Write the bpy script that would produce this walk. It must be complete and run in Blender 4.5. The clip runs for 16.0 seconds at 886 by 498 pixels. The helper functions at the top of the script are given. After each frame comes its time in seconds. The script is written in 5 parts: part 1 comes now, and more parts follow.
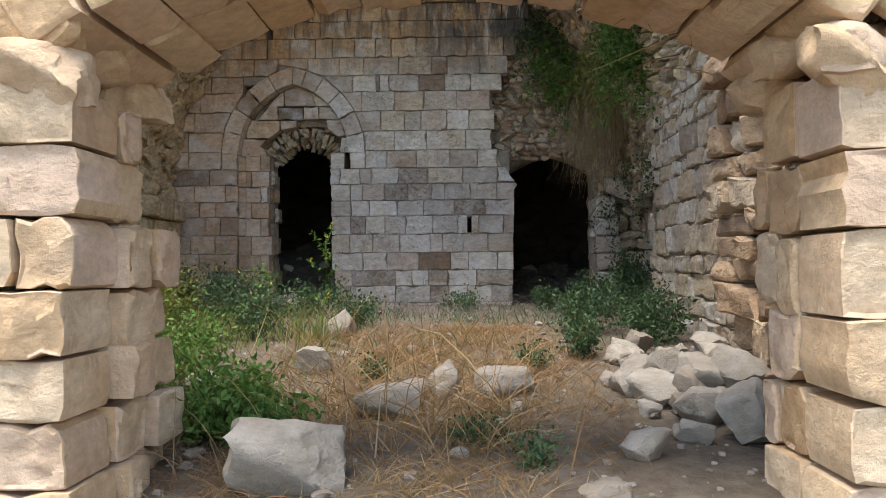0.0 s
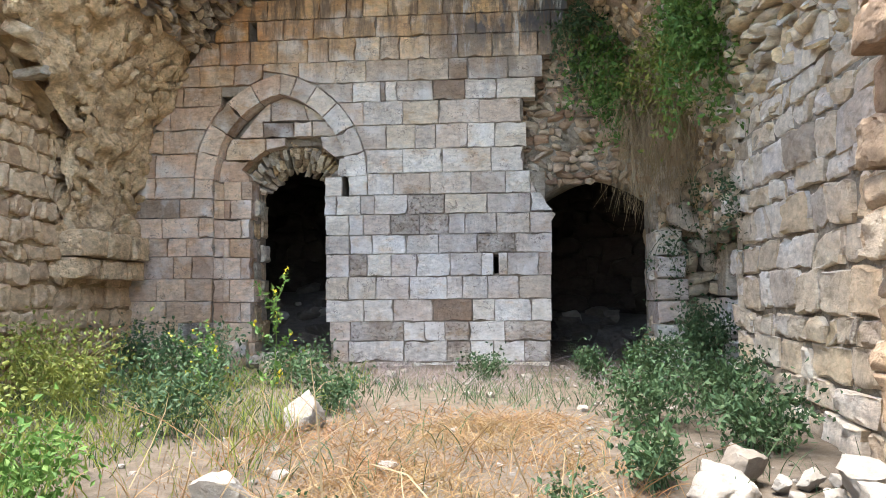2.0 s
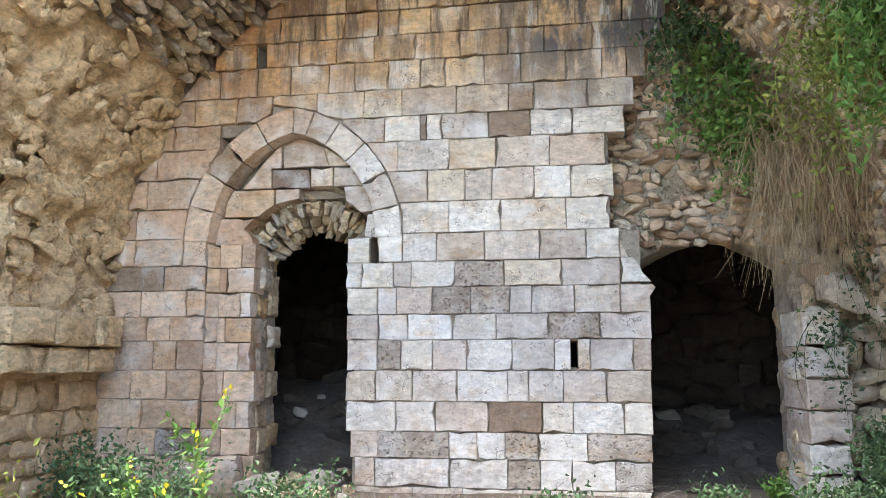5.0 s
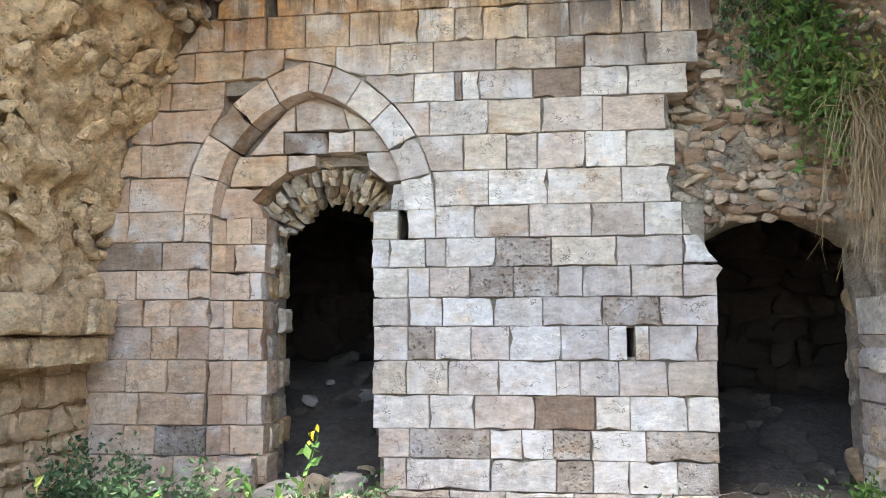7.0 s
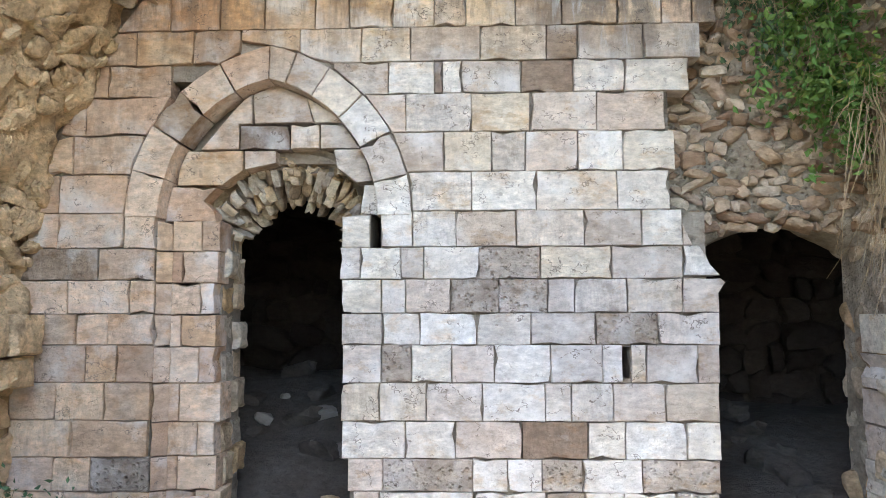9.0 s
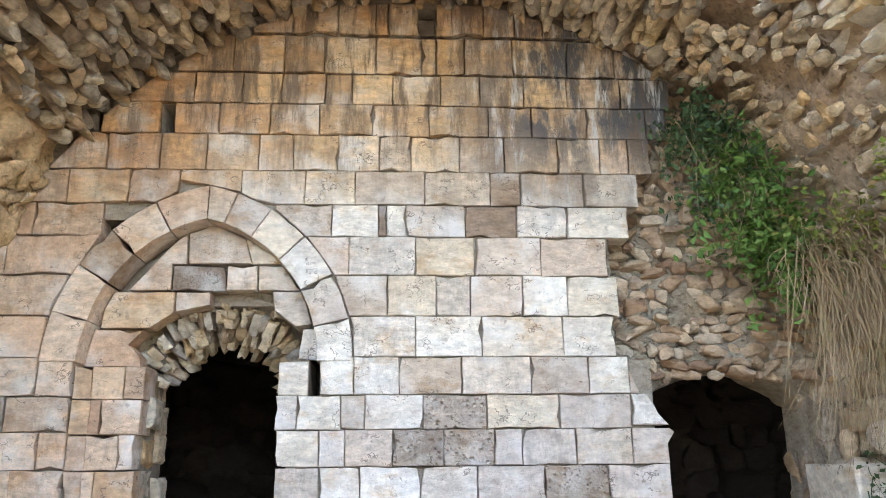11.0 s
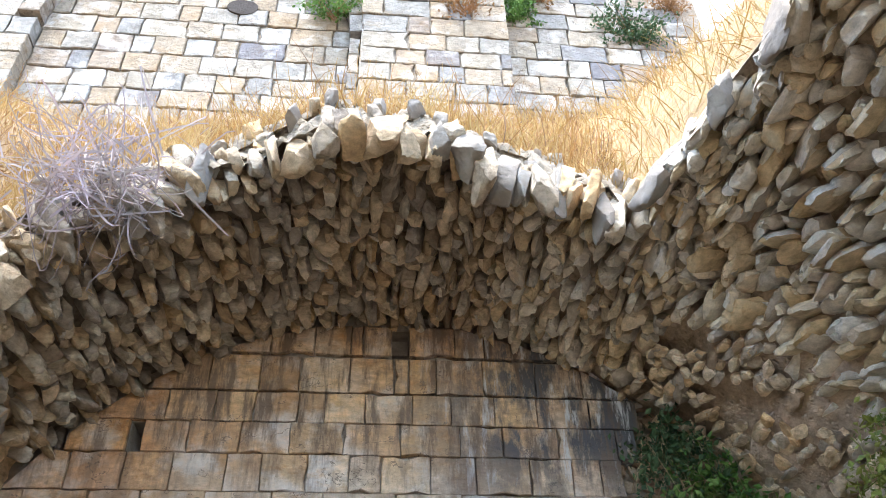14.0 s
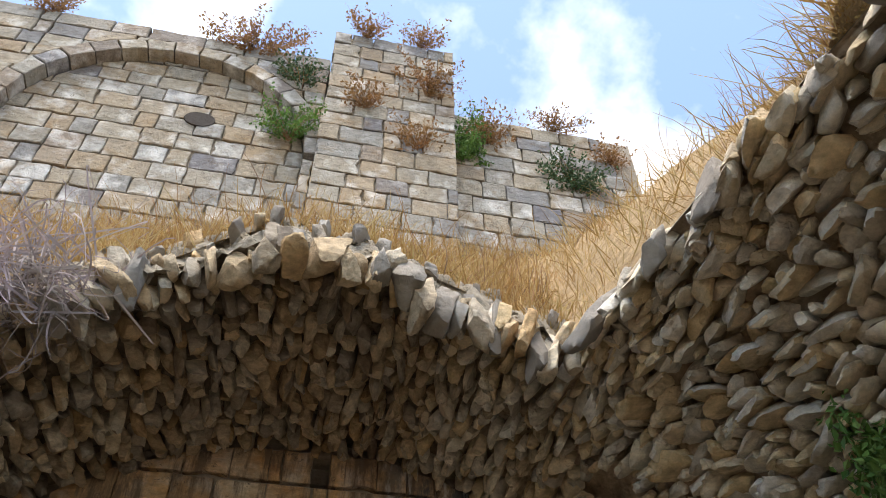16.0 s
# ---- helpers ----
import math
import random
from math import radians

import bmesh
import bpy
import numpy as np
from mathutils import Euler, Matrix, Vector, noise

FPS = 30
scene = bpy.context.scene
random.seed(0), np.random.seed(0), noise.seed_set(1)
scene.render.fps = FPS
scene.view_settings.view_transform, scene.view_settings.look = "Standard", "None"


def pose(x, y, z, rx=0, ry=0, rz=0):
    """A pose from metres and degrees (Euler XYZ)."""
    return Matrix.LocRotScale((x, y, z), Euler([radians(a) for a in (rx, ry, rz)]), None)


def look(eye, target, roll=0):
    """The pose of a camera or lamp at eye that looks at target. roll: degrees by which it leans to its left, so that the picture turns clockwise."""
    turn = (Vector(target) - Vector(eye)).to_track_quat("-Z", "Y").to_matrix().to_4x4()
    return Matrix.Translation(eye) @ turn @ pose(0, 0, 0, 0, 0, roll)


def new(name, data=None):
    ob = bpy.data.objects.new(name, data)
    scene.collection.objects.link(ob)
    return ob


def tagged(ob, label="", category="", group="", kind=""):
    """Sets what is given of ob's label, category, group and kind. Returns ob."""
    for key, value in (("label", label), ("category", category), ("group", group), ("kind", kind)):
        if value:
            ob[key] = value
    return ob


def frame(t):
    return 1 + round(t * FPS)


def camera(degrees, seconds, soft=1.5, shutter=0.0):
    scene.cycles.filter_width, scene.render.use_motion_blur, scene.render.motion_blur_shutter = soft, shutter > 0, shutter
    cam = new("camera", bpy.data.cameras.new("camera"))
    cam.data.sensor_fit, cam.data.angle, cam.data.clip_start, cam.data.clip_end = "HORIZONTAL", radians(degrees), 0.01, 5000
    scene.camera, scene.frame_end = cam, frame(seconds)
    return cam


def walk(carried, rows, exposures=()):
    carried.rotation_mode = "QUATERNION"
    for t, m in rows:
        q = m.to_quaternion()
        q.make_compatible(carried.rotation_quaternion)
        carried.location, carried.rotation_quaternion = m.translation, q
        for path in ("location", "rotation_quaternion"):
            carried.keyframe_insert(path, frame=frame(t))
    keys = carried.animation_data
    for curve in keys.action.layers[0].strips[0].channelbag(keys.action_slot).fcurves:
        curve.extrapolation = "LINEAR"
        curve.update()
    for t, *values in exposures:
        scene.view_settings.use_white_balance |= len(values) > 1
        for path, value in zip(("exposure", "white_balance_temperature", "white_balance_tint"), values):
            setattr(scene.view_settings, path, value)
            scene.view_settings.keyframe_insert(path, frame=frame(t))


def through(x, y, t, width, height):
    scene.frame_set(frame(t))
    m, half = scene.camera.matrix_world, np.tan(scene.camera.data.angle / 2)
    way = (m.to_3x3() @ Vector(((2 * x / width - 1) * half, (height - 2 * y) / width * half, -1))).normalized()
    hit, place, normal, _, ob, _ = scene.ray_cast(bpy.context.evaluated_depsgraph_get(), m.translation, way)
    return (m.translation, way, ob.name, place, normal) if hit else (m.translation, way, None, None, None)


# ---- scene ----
cam = camera(59.0, 16.0, soft=0.8)
PATH = [
    (0, (0.098, 0.033, 1.491), (0.049, 2.032, 1.537), -0.5),
    (0.5, (0.17, 0.602, 1.468), (0.079, 2.599, 1.513), -0.7),
    (1, (0.376, 1.341, 1.507), (0.247, 3.336, 1.555), -0.7),
    (1.5, (0.381, 2.079, 1.55), (0.227, 4.072, 1.624), -0.6),
    (2, (0.376, 2.634, 1.76), (0.213, 4.624, 1.884), -0.5),
    (2.5, (0.497, 3.179, 1.824), (0.339, 5.162, 2.033), -0.5),
    (3, (0.56, 3.641, 1.838), (0.413, 5.619, 2.096), -0.5),
    (3.5, (0.56, 4.111, 2.0), (0.403, 6.085, 2.277), -0.4),
    (4, (0.514, 4.451, 1.951), (0.311, 6.419, 2.243), -0.3),
    (4.5, (0.343, 4.901, 2.015), (0.034, 6.853, 2.317), 0.0),
    (7, (-0.608, 6.056, 2.307), (-0.842, 8.031, 2.518), -0.1),
    (7.5, (-0.785, 6.332, 2.402), (-0.994, 8.313, 2.582), -0.2),
    (8, (-0.911, 6.475, 2.47), (-1.09, 8.46, 2.63), -0.1),
    (10.5, (-1.119, 6.958, 2.664), (-1.032, 8.92, 3.044), -0.5),
    (11, (-1.189, 6.902, 2.639), (-1.07, 8.827, 3.168), -0.6),
    (11.5, (-1.187, 6.884, 2.638), (-1.056, 8.763, 3.31), -0.7),
    (12, (-1.184, 6.874, 2.639), (-1.042, 8.702, 3.437), -0.8),
    (12.5, (-1.184, 6.859, 2.639), (-1.032, 8.63, 3.557), -0.9),
    (13, (-1.182, 6.843, 2.642), (-1.022, 8.548, 3.675), -1.1),
    (13.5, (-1.179, 6.831, 2.643), (-1.015, 8.467, 3.782), -1.1),
    (14, (-1.19, 6.816, 2.643), (-1.02, 8.383, 3.874), -1.4),
    (14.5, (-1.188, 6.811, 2.641), (-1.013, 8.311, 3.952), -1.4),
    (15, (-1.188, 6.81, 2.639), (-0.997, 8.245, 4.018), -1.3),
    (15.5, (-1.188, 6.814, 2.641), (-0.955, 8.19, 4.073), -1.1),
    (16, (-1.189, 6.815, 2.646), (-0.892, 8.14, 4.115), -0.8),
]
EXPOSURES = [(0, 1.45, 7100, 10), (0.5, 2.15, 7200, 10), (1, 2.4, 7000, 10), (2, 2.65, 6750, 10), (4, 3.2, 6850, 10), (8, 3.22, 6850, 10), (11, 3.45, 7000, 10), (12.5, 3.45, 6500, 10), (13.5, 2.95, 6050, 10), (14.5, 2.5, 6400, 10), (16, 1.55, 7000, 10)]
walk(cam, [(t, look(eye, target, roll)) for t, eye, target, roll in PATH], EXPOSURES)

# ---- world and sun ----
world = bpy.data.worlds.new("sky")
scene.world = world
world.use_nodes = True
wn, wl = world.node_tree.nodes, world.node_tree.links
wn.clear()
SUN_EL, SUN_AZ = 71.0, 216.0
sky = wn.new("ShaderNodeTexSky")
sky.sky_type, sky.sun_disc = "NISHITA", False
sky.sun_elevation, sky.sun_rotation = radians(SUN_EL), radians(SUN_AZ)
sky.dust_density = 0.6
wbg = wn.new("ShaderNodeBackground")
wbg.inputs["Strength"].default_value = 0.15
wtc = wn.new("ShaderNodeTexCoord")
wno = wn.new("ShaderNodeTexNoise")
wno.inputs["Scale"].default_value, wno.inputs["Detail"].default_value = 2.2, 7.0
wno.inputs["Roughness"].default_value = 0.55
wra = wn.new("ShaderNodeValToRGB")
wra.color_ramp.elements[0].position, wra.color_ramp.elements[1].position = 0.52, 0.7
wmx = wn.new("ShaderNodeMixRGB")
wmx.inputs[2].default_value = (5.2, 5.3, 5.5, 1)
wou = wn.new("ShaderNodeOutputWorld")
wl.new(wtc.outputs["Generated"], wno.inputs["Vector"])
wl.new(wno.outputs["Fac"], wra.inputs[0])
wl.new(wra.outputs[0], wmx.inputs[0])
wl.new(sky.outputs[0], wmx.inputs[1])
wl.new(wmx.outputs[0], wbg.inputs[0])
wl.new(wbg.outputs[0], wou.inputs[0])
sun = new("sun", bpy.data.lights.new("sun", "SUN"))
sun.data.energy, sun.data.angle, sun.data.color = 2.3, radians(28), (1.0, 0.97, 0.93)
sa, se = radians(SUN_AZ), radians(SUN_EL)
sun.matrix_world = look((0, 0, 30), (-math.sin(sa) * math.cos(se), -math.cos(sa) * math.cos(se), 30 - math.sin(se)))


# ---- materials ----
def nodes_of(name):
    m = bpy.data.materials.new(name)
    m.use_nodes = True
    nt = m.node_tree
    return m, nt, nt.nodes["Principled BSDF"]


def ramp(nt, stops):
    r = nt.nodes.new("ShaderNodeValToRGB")
    el = r.color_ramp.elements
    while len(el) > 2:
        el.remove(el[-1])
    for k, (p, c) in enumerate(stops):
        e = el[k] if k < 2 else el.new(p)
        e.position, e.color = p, (*c, 1)
    return r


def tex(nt, scale, detail=6, rough=0.6, stretch=(1, 1, 1), kind="ShaderNodeTexNoise", apart=False):
    g = nt.nodes.new("ShaderNodeNewGeometry")
    mp = nt.nodes.new("ShaderNodeMapping")
    mp.inputs["Scale"].default_value = stretch
    n = nt.nodes.new(kind)
    n.inputs["Scale"].default_value = scale
    if kind == "ShaderNodeTexNoise":
        n.inputs["Detail"].default_value, n.inputs["Roughness"].default_value = detail, rough
    src = g.outputs["Position"]
    if apart:
        info = nt.nodes.new("ShaderNodeObjectInfo")
        sh = nt.nodes.new("ShaderNodeVectorMath")
        sh.operation = "MULTIPLY_ADD"
        nt.links.new(info.outputs["Random"], sh.inputs[0])
        sh.inputs[1].default_value = (37.0, 53.0, 71.0)
        nt.links.new(src, sh.inputs[2])
        src = sh.outputs[0]
    nt.links.new(src, mp.inputs[0])
    nt.links.new(mp.outputs[0], n.inputs["Vector"])
    return n


def mixc(nt, fac, a, b, mode="MIX"):
    m = nt.nodes.new("ShaderNodeMixRGB")
    m.blend_type = mode
    for k, v in ((0, fac), (1, a), (2, b)):
        if isinstance(v, (int, float)):
            m.inputs[k].default_value = v
        elif isinstance(v, tuple):
            m.inputs[k].default_value = (*v, 1)
        else:
            nt.links.new(v, m.inputs[k])
    return m.outputs[0]


def maths(nt, op, a, b):
    m = nt.nodes.new("ShaderNodeMath")
    m.operation = op
    for k, v in ((0, a), (1, b)):
        if isinstance(v, (int, float)):
            m.inputs[k].default_value = v
        else:
            nt.links.new(v, m.inputs[k])
    return m.outputs[0]


def piece_random(nt):
    """One random number for each object and each loose piece of a joined mesh."""
    a, b = nt.nodes.new("ShaderNodeObjectInfo"), nt.nodes.new("ShaderNodeNewGeometry")
    return maths(nt, "FRACT", maths(nt, "ADD", a.outputs["Random"], b.outputs["Random Per Island"]), 0.0)


def span(nt, value, lo, hi):
    r = nt.nodes.new("ShaderNodeMapRange")
    r.inputs[1].default_value, r.inputs[2].default_value = lo, hi
    nt.links.new(value, r.inputs[0])
    return r.outputs[0]


def stone(name, stops, grain=0.35, stain=(0.12, 0.09, 0.07), stain_amount=0.5, bump=0.5, bump_scale=28, streaks=0.0, zones=(), rough=0.92, pits=0.0, soot=None):
    """Weathered stone: a tone for each piece, mottling, dark stains and streaks, pitted relief."""
    m, nt, b = nodes_of(name)
    L = nt.links
    tone = ramp(nt, stops)
    L.new(piece_random(nt), tone.inputs[0])
    col = tone.outputs[0]
    geo = nt.nodes.new("ShaderNodeNewGeometry")
    sep = nt.nodes.new("ShaderNodeSeparateXYZ")
    L.new(geo.outputs["Position"], sep.inputs[0])
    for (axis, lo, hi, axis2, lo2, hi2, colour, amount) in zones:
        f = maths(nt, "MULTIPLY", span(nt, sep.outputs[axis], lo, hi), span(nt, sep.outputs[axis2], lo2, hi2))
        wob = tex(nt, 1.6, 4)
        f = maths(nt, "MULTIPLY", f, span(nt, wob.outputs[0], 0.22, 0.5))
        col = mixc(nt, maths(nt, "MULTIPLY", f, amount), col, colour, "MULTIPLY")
    big = tex(nt, 4.5, 6, 0.62, apart=True)
    col = mixc(nt, span(nt, big.outputs[0], 0.35, 0.75), col, mixc(nt, 0.55, col, (0.75, 0.66, 0.55), "MULTIPLY"))
    fine = tex(nt, 11.0, 12, 0.72, (0.8, 0.8, 1.5), apart=True)
    col = mixc(nt, grain, col, mixc(nt, 1.0, col, ramp_out(nt, fine.outputs[0], 0.3, 0.7, 0.52, 1.36), "MULTIPLY"))
    st = tex(nt, 3.4, 9, 0.66, apart=True)
    col = mixc(nt, maths(nt, "MULTIPLY", span(nt, st.outputs[0], 0.52, 0.72), stain_amount), col, mixc(nt, 0.75, col, stain, "MIX"))
    if streaks:
        # faint tooling on some blocks, pale lime patches and small dark pits
        tool = tex(nt, 12.0, 8, 0.68, (0.75, 1.0, 2.0), apart=True)
        some = span(nt, maths(nt, "FRACT", maths(nt, "MULTIPLY", piece_random(nt), 7.3), 0.0), 0.4, 0.5)
        col = mixc(nt, maths(nt, "MULTIPLY", some, 0.45), col, mixc(nt, 1.0, col, ramp_out(nt, tool.outputs[0], 0.36, 0.62, 0.6, 1.2), "MULTIPLY"))
        upright = tex(nt, 12.0, 8, 0.68, (2.2, 1.0, 0.7), apart=True)
        other = span(nt, maths(nt, "FRACT", maths(nt, "MULTIPLY", piece_random(nt), 11.7), 0.0), 0.72, 0.78)
        col = mixc(nt, maths(nt, "MULTIPLY", other, 0.45), col, mixc(nt, 1.0, col, ramp_out(nt, upright.outputs[0], 0.36, 0.62, 0.62, 1.2), "MULTIPLY"))
        pale = tex(nt, 2.2, 7, 0.6, apart=True)
        col = mixc(nt, maths(nt, "MULTIPLY", span(nt, pale.outputs[0], 0.52, 0.68), 0.55), col, (0.8, 0.78, 0.75))
        # hairline cracks and flaked spots
        wobble = tex(nt, 5.0, 4, 0.6, apart=True)
        crack = tex(nt, 1.0, 5, 0.62, (2.0, 2.0, 2.6), apart=True)
        line = maths(nt, "ABSOLUTE", maths(nt, "SUBTRACT", crack.outputs[0], 0.5), 0.0)
        line = maths(nt, "MULTIPLY", span(nt, line, 0.008, 0.002), span(nt, wobble.outputs[0], 0.5, 0.56))
        col = mixc(nt, maths(nt, "MULTIPLY", line, 0.75), col, (0.13, 0.1, 0.08))
        warm = tex(nt, 3.1, 8, 0.68, (1.0, 1.0, 1.6), apart=True)
        col = mixc(nt, maths(nt, "MULTIPLY", span(nt, warm.outputs[0], 0.55, 0.66), 0.6), col, mixc(nt, 1.0, col, (0.78, 0.6, 0.4), "MULTIPLY"))
        pit = tex(nt, 13.0, 3, 0.5, apart=True)
        col = mixc(nt, maths(nt, "MULTIPLY", span(nt, pit.outputs[0], 0.66, 0.74), 0.45), col, (0.2, 0.16, 0.12))
        sk = tex(nt, 1.6, 6, 0.65, (4.0, 4.0, 0.5))
        col = mixc(nt, maths(nt, "MULTIPLY", span(nt, sk.outputs[0], 0.54, 0.72), maths(nt, "MULTIPLY", span(nt, sep.outputs[2], 3.6, 5.2), streaks)), col, mixc(nt, 0.75, col, (0.2, 0.17, 0.14)))
    if soot:
        # black lichen running down in narrow streaks, with pale lime runs between
        f = maths(nt, "MULTIPLY", span(nt, sep.outputs[2], soot[0], soot[1]), span(nt, sep.outputs[0], soot[2], soot[3]))
        s1 = tex(nt, 1.7, 9, 0.72, (2.6, 2.6, 0.9))
        col = mixc(nt, maths(nt, "MULTIPLY", f, span(nt, s1.outputs[0], 0.42, 0.54)), col, (0.1, 0.1, 0.105))
        s2 = tex(nt, 2.2, 8, 0.7, (3.5, 3.5, 0.6))
        col = mixc(nt, maths(nt, "MULTIPLY", f, span(nt, s2.outputs[0], 0.54, 0.62)), col, (0.6, 0.6, 0.6))
        f2 = span(nt, sep.outputs[2], 4.6, 5.6)
        s3 = tex(nt, 2.1, 7, 0.7, (3.2, 3.2, 0.6))
        col = mixc(nt, maths(nt, "MULTIPLY", f2, maths(nt, "MULTIPLY", span(nt, s3.outputs[0], 0.48, 0.6), 0.9)), col, (0.17, 0.12, 0.085))
    L.new(col, b.inputs["Base Color"])
    b.inputs["Roughness"].default_value = rough
    b.inputs["Specular IOR Level"].default_value = 0.2
    bn = tex(nt, bump_scale, 9, 0.7)
    bm2 = tex(nt, bump_scale * 0.2, 5, 0.6)
    mid = tex(nt, bump_scale * 0.55, 8, 0.75)
    h = maths(nt, "ADD", maths(nt, "ADD", bn.outputs[0], mid.outputs[0]), maths(nt, "MULTIPLY", bm2.outputs[0], 2.0))
    if pits:
        vo = tex(nt, 22, kind="ShaderNodeTexVoronoi")
        h = maths(nt, "ADD", h, maths(nt, "MULTIPLY", span(nt, vo.outputs[0], 0.0, 0.35), pits))
    bu = nt.nodes.new("ShaderNodeBump")
    bu.inputs["Strength"].default_value, bu.inputs["Distance"].default_value = bump, 0.035
    L.new(h, bu.inputs["Height"])
    L.new(bu.outputs[0], b.inputs["Normal"])
    return m


def ramp_out(nt, value, lo, hi, a, c):
    r = nt.nodes.new("ShaderNodeMapRange")
    for k, v in enumerate((lo, hi, a, c)):
        r.inputs[k + 1].default_value = v
    nt.links.new(value, r.inputs[0])
    return r.outputs[0]


WALL_TONES = [(0.0, (0.5, 0.4, 0.32)), (0.12, (0.7, 0.6, 0.46)), (0.28, (0.56, 0.5, 0.44)), (0.42, (0.8, 0.73, 0.61)), (0.55, (0.62, 0.51, 0.42)), (0.68, (0.72, 0.66, 0.58)), (0.84, (0.84, 0.79, 0.71)), (1.0, (0.48, 0.40, 0.33))]
# The third zone tints the lower wall bluish, partly standing in for skylight.
M_ASHLAR = stone("dressed_limestone", WALL_TONES, 0.75, (0.24, 0.17, 0.12), 0.5, 0.6, 18, 0.45,
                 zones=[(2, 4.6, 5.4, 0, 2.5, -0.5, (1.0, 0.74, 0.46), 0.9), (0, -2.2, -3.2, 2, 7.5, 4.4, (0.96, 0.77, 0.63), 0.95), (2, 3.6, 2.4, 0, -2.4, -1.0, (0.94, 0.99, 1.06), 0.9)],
                 soot=(4.6, 5.5, -1.1, 0.1))
M_BROWN_BLOCK = stone("brown_limestone", [(0, (0.3, 0.22, 0.16)), (0.5, (0.42, 0.31, 0.22)), (1, (0.24, 0.18, 0.14))], 0.8, (0.5, 0.42, 0.34), 0.5, 0.7, 18, 0.3)
M_PITTED = stone("pitted_limestone", [(0, (0.42, 0.36, 0.3)), (1, (0.54, 0.47, 0.4))], 0.9, (0.2, 0.15, 0.12), 0.7, 1.0, 14, 0.2, pits=0.9)
M_MORTAR = stone("lime_mortar", [(0, (0.36, 0.31, 0.25)), (1, (0.44, 0.38, 0.31))], 0.6, (0.14, 0.11, 0.08), 0.6, 0.9, 30)
# Zone brightens stones towards the right, standing in for light falling there.
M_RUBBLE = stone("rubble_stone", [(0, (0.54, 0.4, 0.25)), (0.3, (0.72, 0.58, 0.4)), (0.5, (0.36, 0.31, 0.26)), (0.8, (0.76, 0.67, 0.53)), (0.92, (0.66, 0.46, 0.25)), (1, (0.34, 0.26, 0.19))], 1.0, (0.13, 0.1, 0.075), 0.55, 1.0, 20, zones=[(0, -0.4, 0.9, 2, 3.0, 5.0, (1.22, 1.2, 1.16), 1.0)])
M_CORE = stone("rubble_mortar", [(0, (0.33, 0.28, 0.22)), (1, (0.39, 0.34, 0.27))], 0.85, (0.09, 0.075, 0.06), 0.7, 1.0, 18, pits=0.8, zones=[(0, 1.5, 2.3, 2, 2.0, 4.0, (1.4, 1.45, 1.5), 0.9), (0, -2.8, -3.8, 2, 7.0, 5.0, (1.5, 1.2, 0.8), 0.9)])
# Mortar darkened so the gaps between vault stones look deeply shaded.
# Zone: paler mortar on the right, brightened further for light falling there.
M_VAULT = stone("gap_shade_vault_mortar", [(0, (0.2, 0.16, 0.12)), (1, (0.27, 0.215, 0.16))], 0.85, (0.06, 0.05, 0.04), 0.7, 1.0, 18, pits=0.8, zones=[(0, -0.4, 1.2, 2, 2.0, 4.0, (2.6, 2.5, 2.42), 1.0)])
M_PALE = stone("pale_fallen_stone", [(0, (0.28, 0.255, 0.23)), (0.6, (0.39, 0.365, 0.33)), (1, (0.25, 0.215, 0.18))], 0.5, (0.25, 0.22, 0.18), 0.55, 0.7, 18)
M_LEFT = stone("brown_rubble_stone", [(0, (0.7, 0.5, 0.3)), (0.5, (0.82, 0.62, 0.4)), (1, (0.6, 0.42, 0.26))], 0.75, (0.15, 0.1, 0.07), 0.6, 0.9, 20)
M_RIGHT = stone("grey_rubble_stone", [(0, (0.6, 0.5, 0.37)), (0.3, (0.78, 0.71, 0.6)), (0.55, (0.7, 0.56, 0.38)), (0.8, (0.8, 0.75, 0.68)), (1, (0.46, 0.37, 0.27))], 0.75, (0.2, 0.16, 0.12), 0.55, 0.9, 18, zones=[(1, 8.6, 6.8, 2, 9.0, 5.0, (0.95, 0.72, 0.52), 0.9)])
M_PIER = stone("yellow_limestone", [(0, (0.64, 0.43, 0.25)), (0.35, (0.74, 0.59, 0.43)), (0.6, (0.68, 0.5, 0.33)), (0.85, (0.74, 0.57, 0.45)), (1, (0.56, 0.37, 0.21))], 0.5, (0.36, 0.23, 0.13), 0.65, 0.75, 9, pits=0.15)
M_UPPER = stone("grey_upper_limestone", [(0, (0.21, 0.21, 0.22)), (0.2, (0.31, 0.3, 0.275)), (0.55, (0.37, 0.33, 0.265)), (0.85, (0.37, 0.29, 0.2)), (1, (0.18, 0.18, 0.2))], 0.7, (0.17, 0.15, 0.13), 0.6, 0.8, 20, 0.35)
M_SOIL = stone("dry_soil", [(0, (0.18, 0.15, 0.12)), (1, (0.24, 0.2, 0.16))], 0.8, (0.12, 0.095, 0.065), 0.6, 1.0, 20)
M_OCHRE = stone("eroded_ochre_plaster", [(0, (0.72, 0.53, 0.32)), (1, (0.82, 0.63, 0.4))], 1.0, (0.16, 0.11, 0.075), 1.0, 1.0, 12, pits=0.6)
M_STRAW_SOIL = stone("straw_covered_earth", [(0, (0.42, 0.3, 0.17)), (1, (0.48, 0.35, 0.2))], 0.9, (0.2, 0.13, 0.08), 0.6, 1.0, 16)
# Near-black base colour carries the inner room's shade.
M_ROOM_SHADE = stone("room_shade_rubble", [(0, (0.045, 0.036, 0.03)), (1, (0.07, 0.055, 0.045))], 0.6, (0.04, 0.035, 0.03), 0.5, 0.9, 16)

